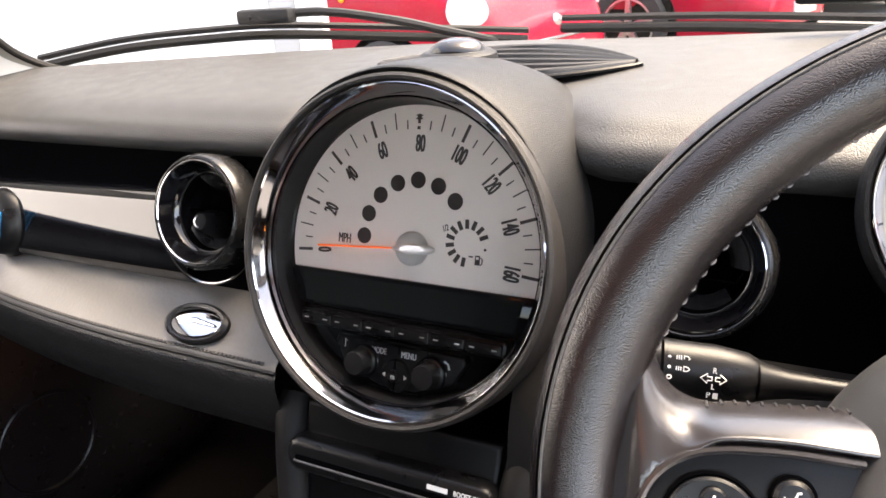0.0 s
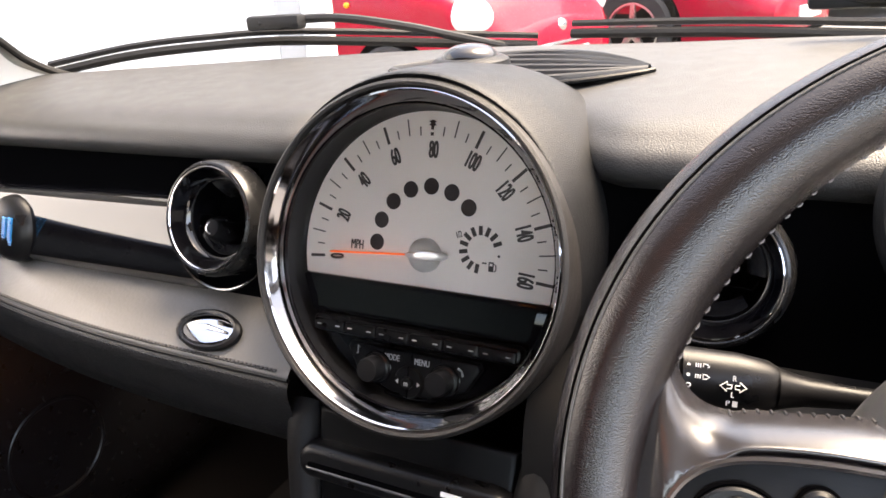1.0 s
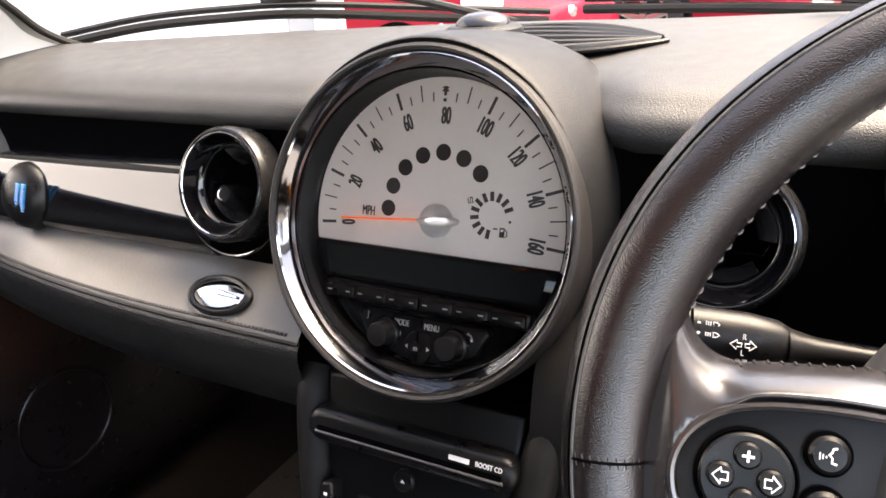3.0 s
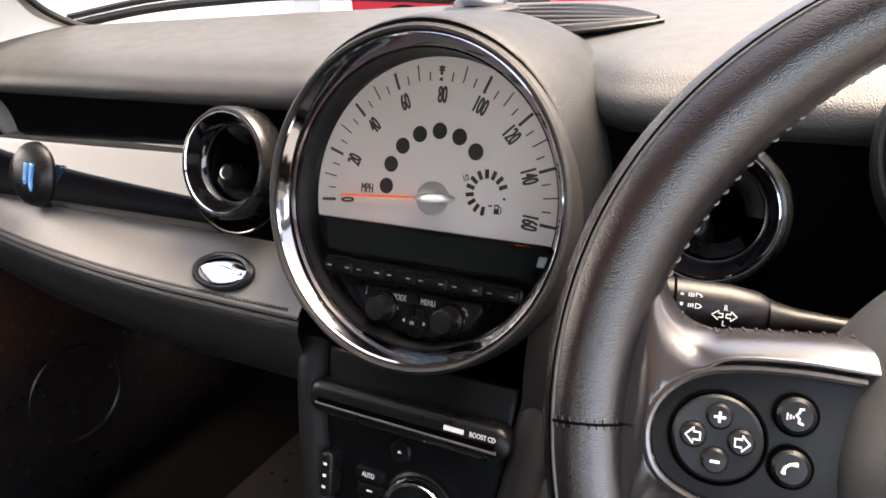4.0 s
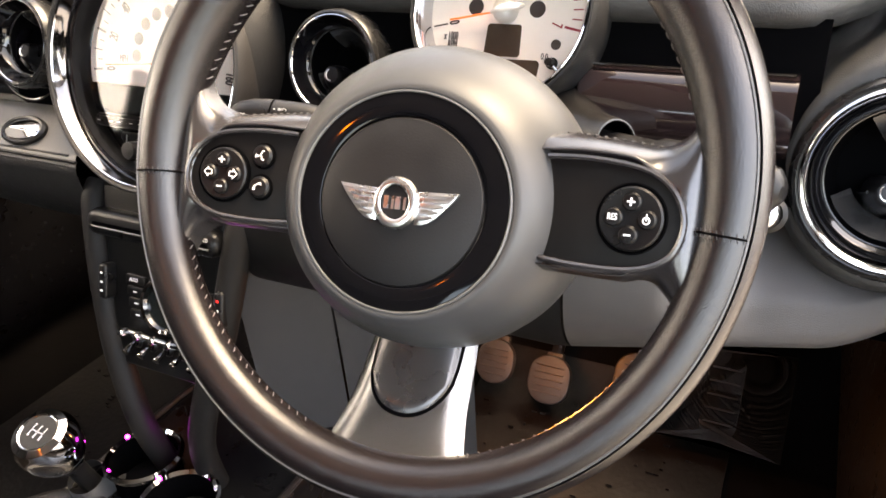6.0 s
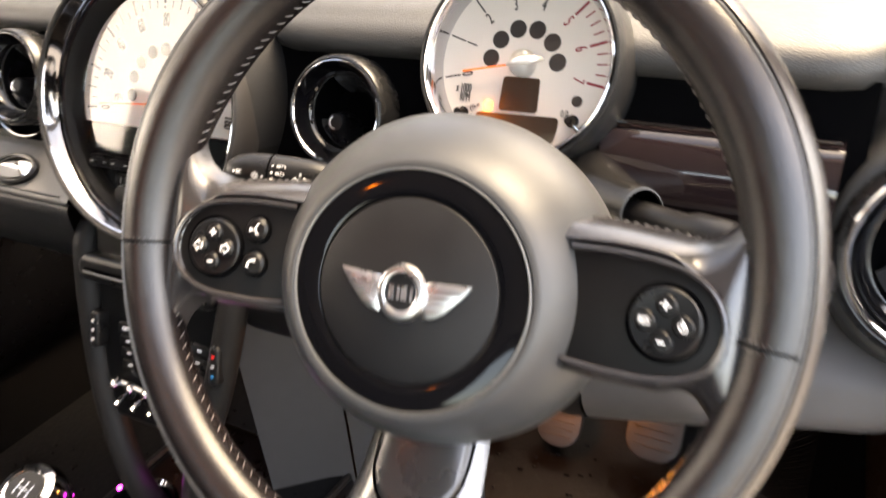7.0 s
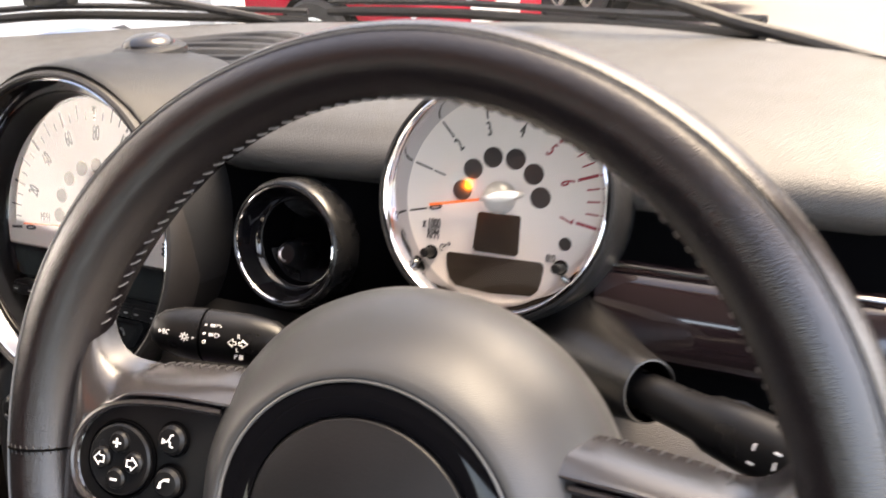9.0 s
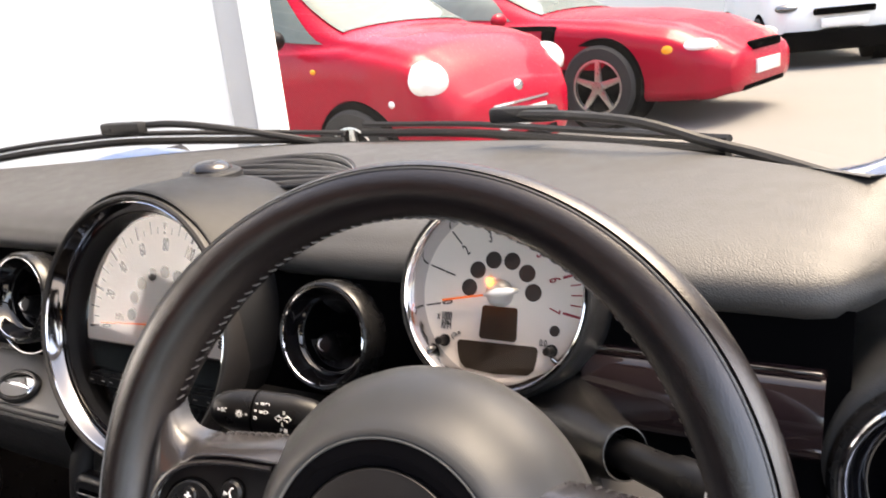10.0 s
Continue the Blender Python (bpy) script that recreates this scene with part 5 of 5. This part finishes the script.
part("panel", surface([[(0.128 + 0.022 * i - 0.04 * (0.74 - z), 0.027 + 0.020 * i + 0.1 * (0.74 - z), z) for z in (0.75, 0.68, 0.6, 0.5, 0.36)] for i in range(6)], 0.006), KNEED, side, "", 60)

# ---------------------------------------------------------------- cabin shell
def shell(name, rows, material, label, category, thick=0.0):
    return tagged(part(name, surface(rows, thick), material, None, "", 60), label, category, kind="structure")


shell("firewall", [[(x, 0.72, 0.5), (x, 0.6, 0.75), (x, 0.47, 0.90)] for x in (-0.75, 0.75)], DEEP, "black bulkhead behind the dashboard", "bulkhead")
for s, nm, y0 in ((-1, "door_1", -1.3), (1, "kick_panel", -0.06)):
    X = 0.70 * s
    rows = []
    for i in range(31):
        y = y0 + (0.7 - y0) * i / 30
        rows.append(spline([(X, y, 0.33), (X - 0.06 * s, y, 0.42), (X - 0.07 * s, y, 0.62), (X - 0.045 * s, y, 0.8), (X - 0.03 * s, y, 0.93), (X, y, 0.96)], 4))
    dr = shell(nm, rows, PLAST, "black plastic car door panel with round loudspeaker" if s < 0 else "black plastic footwell side beside the open door", "door" if s < 0 else "side panel")
    if s < 0:
        part("speaker_ring", ring(0.068, 0.004, 60, 10), PLAST, dr, m=Matrix.Translation((X - 0.068 * s, 0.07, 0.545)) @ Matrix.Rotation(radians(90), 4, "Y"))
        part("speaker_mesh", lathe([(0, 0.004), (0.05, 0.003), (0.067, 0.0)], 40), DEEP, dr, m=Matrix.Translation((X - 0.066 * s, 0.07, 0.545)) @ Matrix.Rotation(radians(90 * -s), 4, "Y"))
tagged(part("door_sill", box(0.655, 0.76, -0.90, -0.062, 0.28, 0.405, 0.02, 3), PLAST), "black plastic door sill under the open door", "sill", kind="structure")


def screen_pt(u, v):
    """The windscreen: u across, v from the base up."""
    x = -0.72 + 1.44 * u
    yb = max(0.05, 0.40 - (0.80 if x < 0 else 0.74) * x * x)
    return (x * (1 - 0.12 * v), yb + 0.02 - (yb + 0.34) * v, 1.0 + 0.40 * v)


ws = shell("windscreen", [[screen_pt(i / 40, j / 12) for j in range(13)] for i in range(41)], GLASS, "curved car windscreen with a dimming tint", "windscreen")
face_to(ws, (0, -0.6, 1.1))
ws.visible_shadow = False
def seal_pt(u):
    p = Vector(screen_pt(u, 0.02))
    r = max(0.0, min(1.0, (p.x - 0.12) / 0.3))
    return p + Vector((0, -0.014, 0.012)) * (r * r * (3 - 2 * r))


bm = tube([seal_pt(i / 60) for i in range(61)], 0.006, 6)
tagged(part("windscreen_seal", bm, RUBBER), "black rubber seal along the windscreen base", "seal", kind="structure")
for s, nm in ((-1, "pillar_1"), (1, "pillar_2")):
    edge = spline([(-0.430, 0.252, 1.006), (-0.475, 0.226, 1.007), (-0.528, 0.184, 1.010), (-0.549, 0.156, 1.018), (-0.561, 0.121, 1.039), (-0.552, 0.080, 1.072), (-0.535, -0.02, 1.15), (-0.515, -0.14, 1.24), (-0.49, -0.27, 1.34), (-0.47, -0.34, 1.40)], 5)
    if s > 0:
        edge = [Vector((0.04 - p.x, p.y, p.z)) for p in edge]
    rows = [[p + Vector((s * a * (1.0 if s < 0 else 0.4), b * (1.0 if s < 0 else 0.3), c)) for a, b, c in ((0, 0, 0), (0.02, -0.035, -0.004), (0.05, -0.085, -0.012), (0.09, -0.12, -0.02), (0.14, -0.12, -0.03), (0.2, -0.02, -0.04))] for p in edge]
    pl_ = part(nm, surface(rows), PILLAR, None, "", 60)
    tagged(pl_, "pale fabric-covered windscreen pillar", "pillar", kind="structure")
    part("seal", tube([p + Vector((-0.002 * s, 0.004, 0.001)) for p in edge], 0.0042, 8), RUBBER, pl_, "black rubber seal")
roof = shell("ceiling", [[(x, y, 1.41 + 0.03 * math.cos(x * 2) - 0.012 * (abs(y + 0.7)) ** 2) for y in [-0.33 - 1.50 * j / 20 for j in range(21)]] for x in [-0.66 + 1.32 * i / 12 for i in range(13)]], ROOFL, "pale grey roof lining", "roof", 0.03)
# unseen rear walls; the off-centre opening is placed to light the dial faces
for nm, (x0, x1, z0, z1) in (("rear_wall_1", (-0.75, 0.75, 0.3, 1.0)), ("rear_wall_2", (-0.75, -0.05, 1.0, 1.42)), ("rear_wall_3", (0.68, 0.75, 1.0, 1.42)), ("rear_wall_4", (-0.05, 0.68, 1.32, 1.42))):
    tagged(part(nm, box(x0, x1, -1.83, -1.80, z0, z1), REARC), "unseen dark rear wall around an opening that lights the dials", "wall", kind="structure")
# unseen sides: the left trims the dial cover's reflection, the right lets light in
for s, nm in ((-1, "side_wall_1"), (1, "side_wall_2")):
    shell(nm, [[(s * (0.70 - 0.02 * max(0, z - 0.93)), y, z) for z in ((0.33, 0.62, 0.93, 1.1, 1.25, 1.42) if s < 0 else (0.33, 0.5, 0.7, 0.85, 0.96))] for y in (-1.80, -1.4, -1.1, -0.80)], REARC, "unseen dark rear side that cuts the dial reflection" if s < 0 else "unseen dark rear side, cut low to light the dials", "wall", 0.03)
# unseen sheet added to stop low light through the passenger window
shell("side_blocker", [[(-0.70, y, z) for z in (0.955, 1.01, 1.06, 1.10)] for y in (-0.86, -0.72, -0.58)], REARC, "unseen dark sheet blocking low window light", "wall", 0.03)
lamp = thing("roof_lamp", "small orange reading lamp on the roof lining", "lamp", Matrix.Translation((-0.07, -0.826, 1.325)))
part("stem", lathe([(0.016, 0.12), (0.016, 0.012)], 20), PLAST, lamp)
part("bulb", lathe([(0, -0.0075), (0.006, -0.005), (0.0085, 0.0), (0.0075, 0.010)], 24), AMBLAMP, lamp, "glowing orange lens")

# ---------------------------------------------------------------- wipers and bonnet
def wiper(label, pts, pivot, arm):
    w = thing("windscreen_wiper", label, "wiper", group="windscreen wipers")
    part("blade", tube(spline(pts, 8), 0.0052, 8), RUBBER, w, "black rubber blade")
    up = [Vector(p) + Vector((0, 0.004, 0.010)) for p in pts]
    part("spoiler", tube(spline(up, 8), 0.0038, 6), WIPER, w)
    part("arm", tube(spline(arm, 8), [0.0048] * 8 * (len(arm) - 1) + [0.0048], 8), WIPER, w, "black steel arm")
    c = Vector(pivot)
    part("clip", box(-0.035, 0.035, -0.009, 0.009, -0.006, 0.010, 0.004, 2), WIPER, w, m=Matrix.Translation(c) @ Matrix.Rotation(radians(4), 4, "Z"))
    return w


wiper("black wiper resting at the passenger side of the windscreen base", [(-0.575, 0.155, 1.021), (-0.49, 0.200, 1.034), (-0.41, 0.245, 1.038), (-0.32, 0.292, 1.037), (-0.168, 0.378, 1.021), (-0.07, 0.410, 1.013)], (-0.318, 0.262, 1.058), [(-0.335, 0.255, 1.060), (-0.26, 0.285, 1.061), (-0.195, 0.323, 1.047), (-0.154, 0.362, 1.031), (-0.10, 0.402, 1.012)])
wiper("black wiper resting in front of the driver", [(-0.022, 0.388, 1.027), (0.114, 0.380, 1.026), (0.195, 0.362, 1.025), (0.313, 0.318, 1.024), (0.449, 0.230, 1.031)], (0.245, 0.287, 1.057), [(0.235, 0.285, 1.059), (0.30, 0.262, 1.060), (0.374, 0.235, 1.056), (0.432, 0.227, 1.040), (0.478, 0.216, 1.030), (0.530, 0.186, 1.020)])
cowl = thing("windscreen_cowl", "black plastic cowl below the windscreen", "cowl")
part("tray", surface([[(x, max(0.06, 0.43 - 0.8 * x * x) + d, h) for d, h in ((-0.02, 0.985), (0.02, 0.975), (0.07, 0.935))] for x in [-0.7 + 1.4 * i / 30 for i in range(31)]]), PLAST, cowl)
bon = []
for i in range(41):
    x = -0.86 + 1.72 * i / 40
    bon.append([(x, 0.50 - 0.5 * x * x + (1.0 - 0.12 * x * x) * j / 14, 0.962 - 0.11 * (j / 14) - 0.16 * (j / 14) ** 3 - 0.05 * x * x - 0.30 * max(0, abs(x) - 0.72) + 0.075 * math.exp(-((abs(x) - 0.66) / 0.10) ** 2) * math.exp(-((j / 14 - 0.30) / 0.25) ** 2)) for j in range(15)])
bn = thing("bonnet", "glossy blue car bonnet", "bonnet")
part("panel", surface(bon), BLUECAR, bn, "", 60)

# ---------------------------------------------------------------- outside
GZ = 0.12
tagged(part("ground", surface([[(-60 + 10 * i, -60 + 10 * j, GZ) for j in range(17)] for i in range(13)]), GROUND), "pale sunlit concrete yard", "ground", kind="structure")


def road_wheel(parent, x, y, side, r, spokes=5):
    m = Matrix.Translation((x, y, r)) @ Matrix.Rotation(radians(90 * side), 4, "X")
    w = part("wheel", lathe([(r * 0.66, -0.10), (r * 0.9, -0.11), (r, -0.085), (r, 0.075), (r * 0.93, 0.1), (r * 0.7, 0.1), (r * 0.66, 0.09)], 48), TYRE, parent, "black tyre", m=m)
    part("rim", lathe([(r * 0.67, 0.092), (r * 0.62, 0.095), (r * 0.6, 0.03), (r * 0.58, -0.05)], 48), ALLOY, w, "silver alloy rim", m=m)
    part("brake", lathe([(0, -0.02), (r * 0.5, -0.02)], 32), DEEP, w, m=m)
    for i in range(spokes):
        a = 360 * i / spokes + 90
        part("spoke", plate([(0.0, -0.035), (r * 0.63, -0.02), (r * 0.63, 0.02), (0.0, 0.035)], 0.03, 0.085, 0.008), ALLOY, w, m=m @ Matrix.Rotation(radians(a), 4, "Z"))
    part("hub_cap", lathe([(r * 0.16, 0.05), (r * 0.15, 0.095), (0, 0.1)], 24), ALLOY, w, m=m)


def section(st, x):
    """Half a cross-section of the body at x, from the sill's middle over the side to the roof's middle."""
    xs = [s[0] for s in st]
    i = max(0, min(len(xs) - 2, sum(x >= v for v in xs) - 1))
    t = (x - xs[i]) / (xs[i + 1] - xs[i])
    t = max(0.0, min(1.0, t))
    p0, p1, p2, p3 = st[max(i - 1, 0)], st[i], st[i + 1], st[min(i + 2, len(st) - 1)]
    w, z0, zb, zt, wt = [p1[k] + (p2[k] - p1[k]) * (t * t * (3 - 2 * t) * 0.5 + t * 0.5) for k in range(1, 6)]
    g = max(0.0, min(1.0, (zt - zb) / 0.25))
    q = [(0, z0), (w * 0.75, z0), (w * 0.95, z0 + 0.05), (w * 0.985, z0 + 0.3 * (zb - z0)), (w, z0 + 0.62 * (zb - z0)), (w * 0.975, zb - 0.06), (w * (0.93 - 0.06 * (1 - g)), zb)]
    q += [(wt + (w * 0.93 - wt) * 0.48, zb + (zt - zb) * 0.55), (wt * 1.0, zt - 0.05 * g), (wt * 0.85, zt + 0.0), (wt * 0.45, zt + 0.018), (0, zt + 0.024)]
    return spline([(x, -a, b) for a, b in q], 4)


def body_patch(st, x0, x1, k0, k1, slant0=0.0, slant1=0.0, off=0.006, both=False, n=14):
    """A piece of the body's skin, raised a little; k counts along the half-section."""
    rows = []
    for i in range(n + 1):
        row = []
        for k in range(k0, k1 + 1):
            f = (k - k0) / max(1, k1 - k0)
            a, b = x0 + slant0 * f, x1 + slant1 * f
            x = a + (b - a) * i / n
            p = section(st, x)[k]
            row.append(Vector((p[0], p[1] - off * (1 if k < 34 else 0.4), p[2] + off * (0.3 if k < 32 else 1))))
        if both:
            row += [Vector((p.x, -p.y, p.z)) for p in reversed(row[:-1])]
        rows.append(row)
    return surface(rows)


def car(name, label, m, paint, st, half, wheels, wr, glass, extras):
    """st: along the car's length x, half-width, sill, belt, roof and roof half-width."""
    c = thing(name, label, "car", m)
    x0, x1 = st[0][0], st[-1][0]
    rows = []
    for i in range(71):
        h = section(st, x0 + (x1 - x0) * i / 70)
        rows.append(h + [Vector((p.x, -p.y, p.z)) for p in reversed(h[:-1])])
    part("body", surface(rows), paint, c, "", 50)
    e = rows[-1]
    part("nose", surface([e] + [[(x1 + 0.05 * math.sin(radians(30 * k)), p.y * math.cos(radians(22 * k)), 0.42 + (p.z - 0.42) * math.cos(radians(28 * k))) for p in e] for k in (1, 2, 3)]), paint, c, "", 60)
    for x, side in wheels:
        part("wheel_arch", lathe([(0, 0.0), (wr * 1.13, 0.0), (wr * 1.16, -0.015), (wr * 1.16, -0.3)], 40), DEEP, c, m=Matrix.Translation((x, (half + 0.006) * side, wr * 1.02)) @ Matrix.Rotation(radians(90 * -side), 4, "X"))
        road_wheel(c, x, (half - 0.055) * side, -side, wr)
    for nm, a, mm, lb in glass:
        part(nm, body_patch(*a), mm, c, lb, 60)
    for nm, bm, mm, lb in extras:
        part(nm, bm, mm, c, lb)
    return c


def blob(x, y, z, rx, ry, rz):
    bm = bmesh.new()
    bmesh.ops.create_uvsphere(bm, u_segments=24, v_segments=14, radius=1)
    bm.transform(Matrix.Translation((x, y, z)) @ Matrix.Diagonal((rx, ry, rz, 1)))
    return bm


# small red hatchback: x forward, front axle at x = 0, right side at -y
hatch_st = [(-2.9, 0.66, 0.3, 0.85, 1.2, 0.5), (-2.7, 0.76, 0.22, 0.92, 1.42, 0.56), (-1.6, 0.81, 0.2, 0.95, 1.49, 0.58), (-0.9, 0.81, 0.2, 0.95, 1.45, 0.57), (-0.12, 0.81, 0.2, 0.93, 0.985, 0.62), (0.15, 0.81, 0.2, 0.88, 0.95, 0.58), (0.36, 0.79, 0.2, 0.83, 0.895, 0.53), (0.50, 0.73, 0.2, 0.74, 0.785, 0.47), (0.60, 0.63, 0.22, 0.60, 0.63, 0.38)]
hatch_gl = [
    ("windscreen", (hatch_st, -0.80, -0.20, 33, 44, 0.0, 0.0, 0.008, True), CARGLASS, "dark tinted windscreen"),
    ("side_window", (hatch_st, -1.7, -0.27, 25, 31, 0.05, -0.42), CARGLASS, "dark tinted side window"),
    # shade under the flank, laid on as a matt black strip
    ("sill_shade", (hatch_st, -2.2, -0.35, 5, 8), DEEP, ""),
]
hatch_ex = [
    ("headlamp", blob(0.43, -0.635, 0.70, 0.135, 0.128, 0.118), LENS, "round clear headlamp"),
    ("headlamp", blob(0.43, 0.635, 0.70, 0.135, 0.128, 0.118), LENS, "round clear headlamp"),
    ("fog_lamp", blob(0.52, -0.60, 0.475, 0.075, 0.085, 0.065), LENS, ""),
    ("fog_lamp", blob(0.52, 0.60, 0.475, 0.075, 0.085, 0.065), LENS, ""),
    ("number_plate", box(0.645, 0.662, -0.26, 0.26, 0.36, 0.47, 0.005), WHITECAR, "blank white plate"),
    ("side_repeater", blob(-0.30, -0.806, 0.80, 0.022, 0.014, 0.016), AMBER, ""),
    ("side_repeater", blob(0.30, -0.79, 0.60, 0.024, 0.016, 0.022), LENS, ""),
    ("mirror", blob(-0.52, -0.92, 1.0, 0.07, 0.11, 0.07), PLAST, "black door mirror"),
    ("lower_grille", box(0.56, 0.655, -0.4, 0.4, 0.25, 0.32, 0.02), DEEP, ""),
    ("bumper_strip", box(0.62, 0.655, -0.3, 0.3, 0.50, 0.52, 0.01), CHROME, ""),
    ("badge", blob(0.615, 0, 0.60, 0.03, 0.06, 0.04), CHROME, ""),
]
ALLW = [(0, -1), (-2.3, -1), (0, 1), (-2.3, 1)]
HM = Matrix.Translation((-1.86, 4.0, GZ)) @ Matrix.Rotation(radians(-11), 4, "Z")
car("red_hatchback", "small glossy red hatchback parked in the yard", HM, REDCAR, hatch_st, 0.813, ALLW, 0.29, hatch_gl, hatch_ex)

coupe_st = [(-3.7, 0.7, 0.34, 0.85, 0.9, 0.5), (-3.3, 0.86, 0.25, 0.95, 1.02, 0.6), (-2.5, 0.91, 0.2, 0.96, 1.3, 0.54), (-1.7, 0.91, 0.2, 0.95, 1.34, 0.55), (-1.35, 0.91, 0.2, 0.94, 1.24, 0.58), (-0.65, 0.91, 0.2, 0.90, 0.955, 0.66), (0.0, 0.91, 0.2, 0.84, 0.91, 0.64), (0.5, 0.88, 0.19, 0.75, 0.83, 0.58), (0.85, 0.82, 0.2, 0.64, 0.70, 0.52), (1.02, 0.66, 0.24, 0.54, 0.58, 0.42)]
coupe_gl = [
    ("windscreen", (coupe_st, -1.3, -0.72, 33, 44, 0.0, 0.0, 0.008, True), CARGLASS, "dark tinted windscreen"),
    ("side_window", (coupe_st, -2.3, -0.95, 25, 31, 0.1, -0.35), CARGLASS, "dark tinted side window"),
    ("side_stripe", (coupe_st, -1.3, -0.42, 20, 22), DEEP, "matt black side stripe"),
    ("side_stripe", (coupe_st, -0.56, -0.44, 13, 20, 0.0, 0.02), DEEP, "matt black side stripe"),
]
coupe_ex = [
    ("headlamp", blob(0.74, -0.66, 0.625, 0.17, 0.16, 0.062), LENS, "long clear headlamp"),
    ("headlamp", blob(0.74, 0.66, 0.625, 0.17, 0.16, 0.062), LENS, "long clear headlamp"),
    ("indicator", blob(0.56, -0.82, 0.61, 0.09, 0.05, 0.06), AMBER, "amber corner lamp"),
    ("fog_lamp", blob(0.93, -0.6, 0.34, 0.05, 0.06, 0.045), LENS, ""),
    ("stripe_badge", blob(-0.50, -0.905, 0.52, 0.035, 0.02, 0.05), WHITECAR, ""),
    ("mirror", blob(-0.98, -0.95, 0.96, 0.055, 0.10, 0.06), REDCAR, ""),
    ("grille", box(1.0, 1.075, -0.3, 0.3, 0.55, 0.62, 0.02), DEEP, ""),
    ("lower_grille", box(0.92, 1.06, -0.45, 0.45, 0.24, 0.29, 0.02), DEEP, ""),
    ("number_plate", box(1.06, 1.085, -0.26, 0.26, 0.36, 0.47, 0.005), WHITECAR, "blank white plate"),
]
CM = Matrix.Translation((-1.12, 6.75, GZ)) @ Matrix.Rotation(radians(-14), 4, "Z")
car("red_coupe", "glossy red coupe with five-spoke wheels and black side stripe", CM, REDCAR, coupe_st, 0.90, [(0, -1), (-2.6, -1), (0, 1), (-2.6, 1)], 0.345, coupe_gl, coupe_ex)
wst = [(a, b, c_, d + 0.1, e + 0.16, f) for a, b, c_, d, e, f in hatch_st]
white_ex = [("grille", box(0.68, 0.77, -0.34, 0.34, 0.62, 0.70, 0.02), DEEP, "black slatted grille"), ("bumper", box(0.58, 0.79, -0.70, 0.70, 0.20, 0.44, 0.05), DEEP, "black lower bumper"),
            ("number_plate", box(0.76, 0.775, -0.26, 0.26, 0.48, 0.58, 0.004), WHITECAR, "blank white plate"),
            ("headlamp", blob(0.52, -0.6, 0.72, 0.14, 0.14, 0.06), DARKCH, ""), ("headlamp", blob(0.52, 0.6, 0.72, 0.14, 0.14, 0.06), DARKCH, "")]
car("white_hatchback", "white hatchback with black grille parked facing the yard", Matrix.Translation((0.2, 10.8, GZ)) @ Matrix.Rotation(radians(-72), 4, "Z"), WHITECAR, wst, 0.813, ALLW, 0.31, [("windscreen", (wst, -0.80, -0.20, 33, 44, 0.0, 0.0, 0.008, True), CARGLASS, "")], white_ex)

tagged(part("wall_screen", box(-5.2, -1.672, 0, 0.08, 0, 3.2), WALLW, None, m=Matrix.Translation((0, 1.9, GZ)) @ Matrix.Translation((-1.6, 0, 0)) @ Matrix.Rotation(radians(22), 4, "Z") @ Matrix.Translation((1.6, 0, 0))), "bright white rendered wall beside the car", "wall", kind="structure")
post = thing("door_post", "white and grey painted door post", "post", Matrix.Translation((-1.57, 1.92, GZ)) @ Matrix.Rotation(radians(22), 4, "Z"))
part("grey_strip", box(-0.10, 0.0, -0.03, 0.06, 0, 3.2, 0.006), WALLG, post, "grey painted strip")
part("white_strip", box(0.004, 0.10, -0.05, 0.06, 0, 3.2, 0.008), WALLW, post, "white painted strip")
# unseen dark wall, added so the dial cover mirrors no sky here
tagged(part("wall_blocker", box(-3.42, -3.2, -9, -3.4, GZ, GZ + 3.2), TYRE), "unseen dark wall that keeps sky out of the dial cover", "wall", kind="structure")
# unseen white wall, added as the pale reflection in dial cover and trim
tagged(part("wall_reflector", box(-3.4, -3.2, -3.4, 0.9, GZ, GZ + 3.4), WALLW), "unseen white wall mirrored in the dial cover and trim", "wall", kind="structure")
# unseen low white wall, added to throw light in from the driver's side
tagged(part("wall_bounce", box(3.6, 3.8, -9, 2.5, GZ, GZ + 1.0), WALLW), "unseen white wall that brightens the driver's side", "wall", kind="structure")
tagged(part("wall_far", box(-30, 30, 16, 16.4, 0, 7), BUILD), "pale rendered building across the yard", "wall", kind="structure")
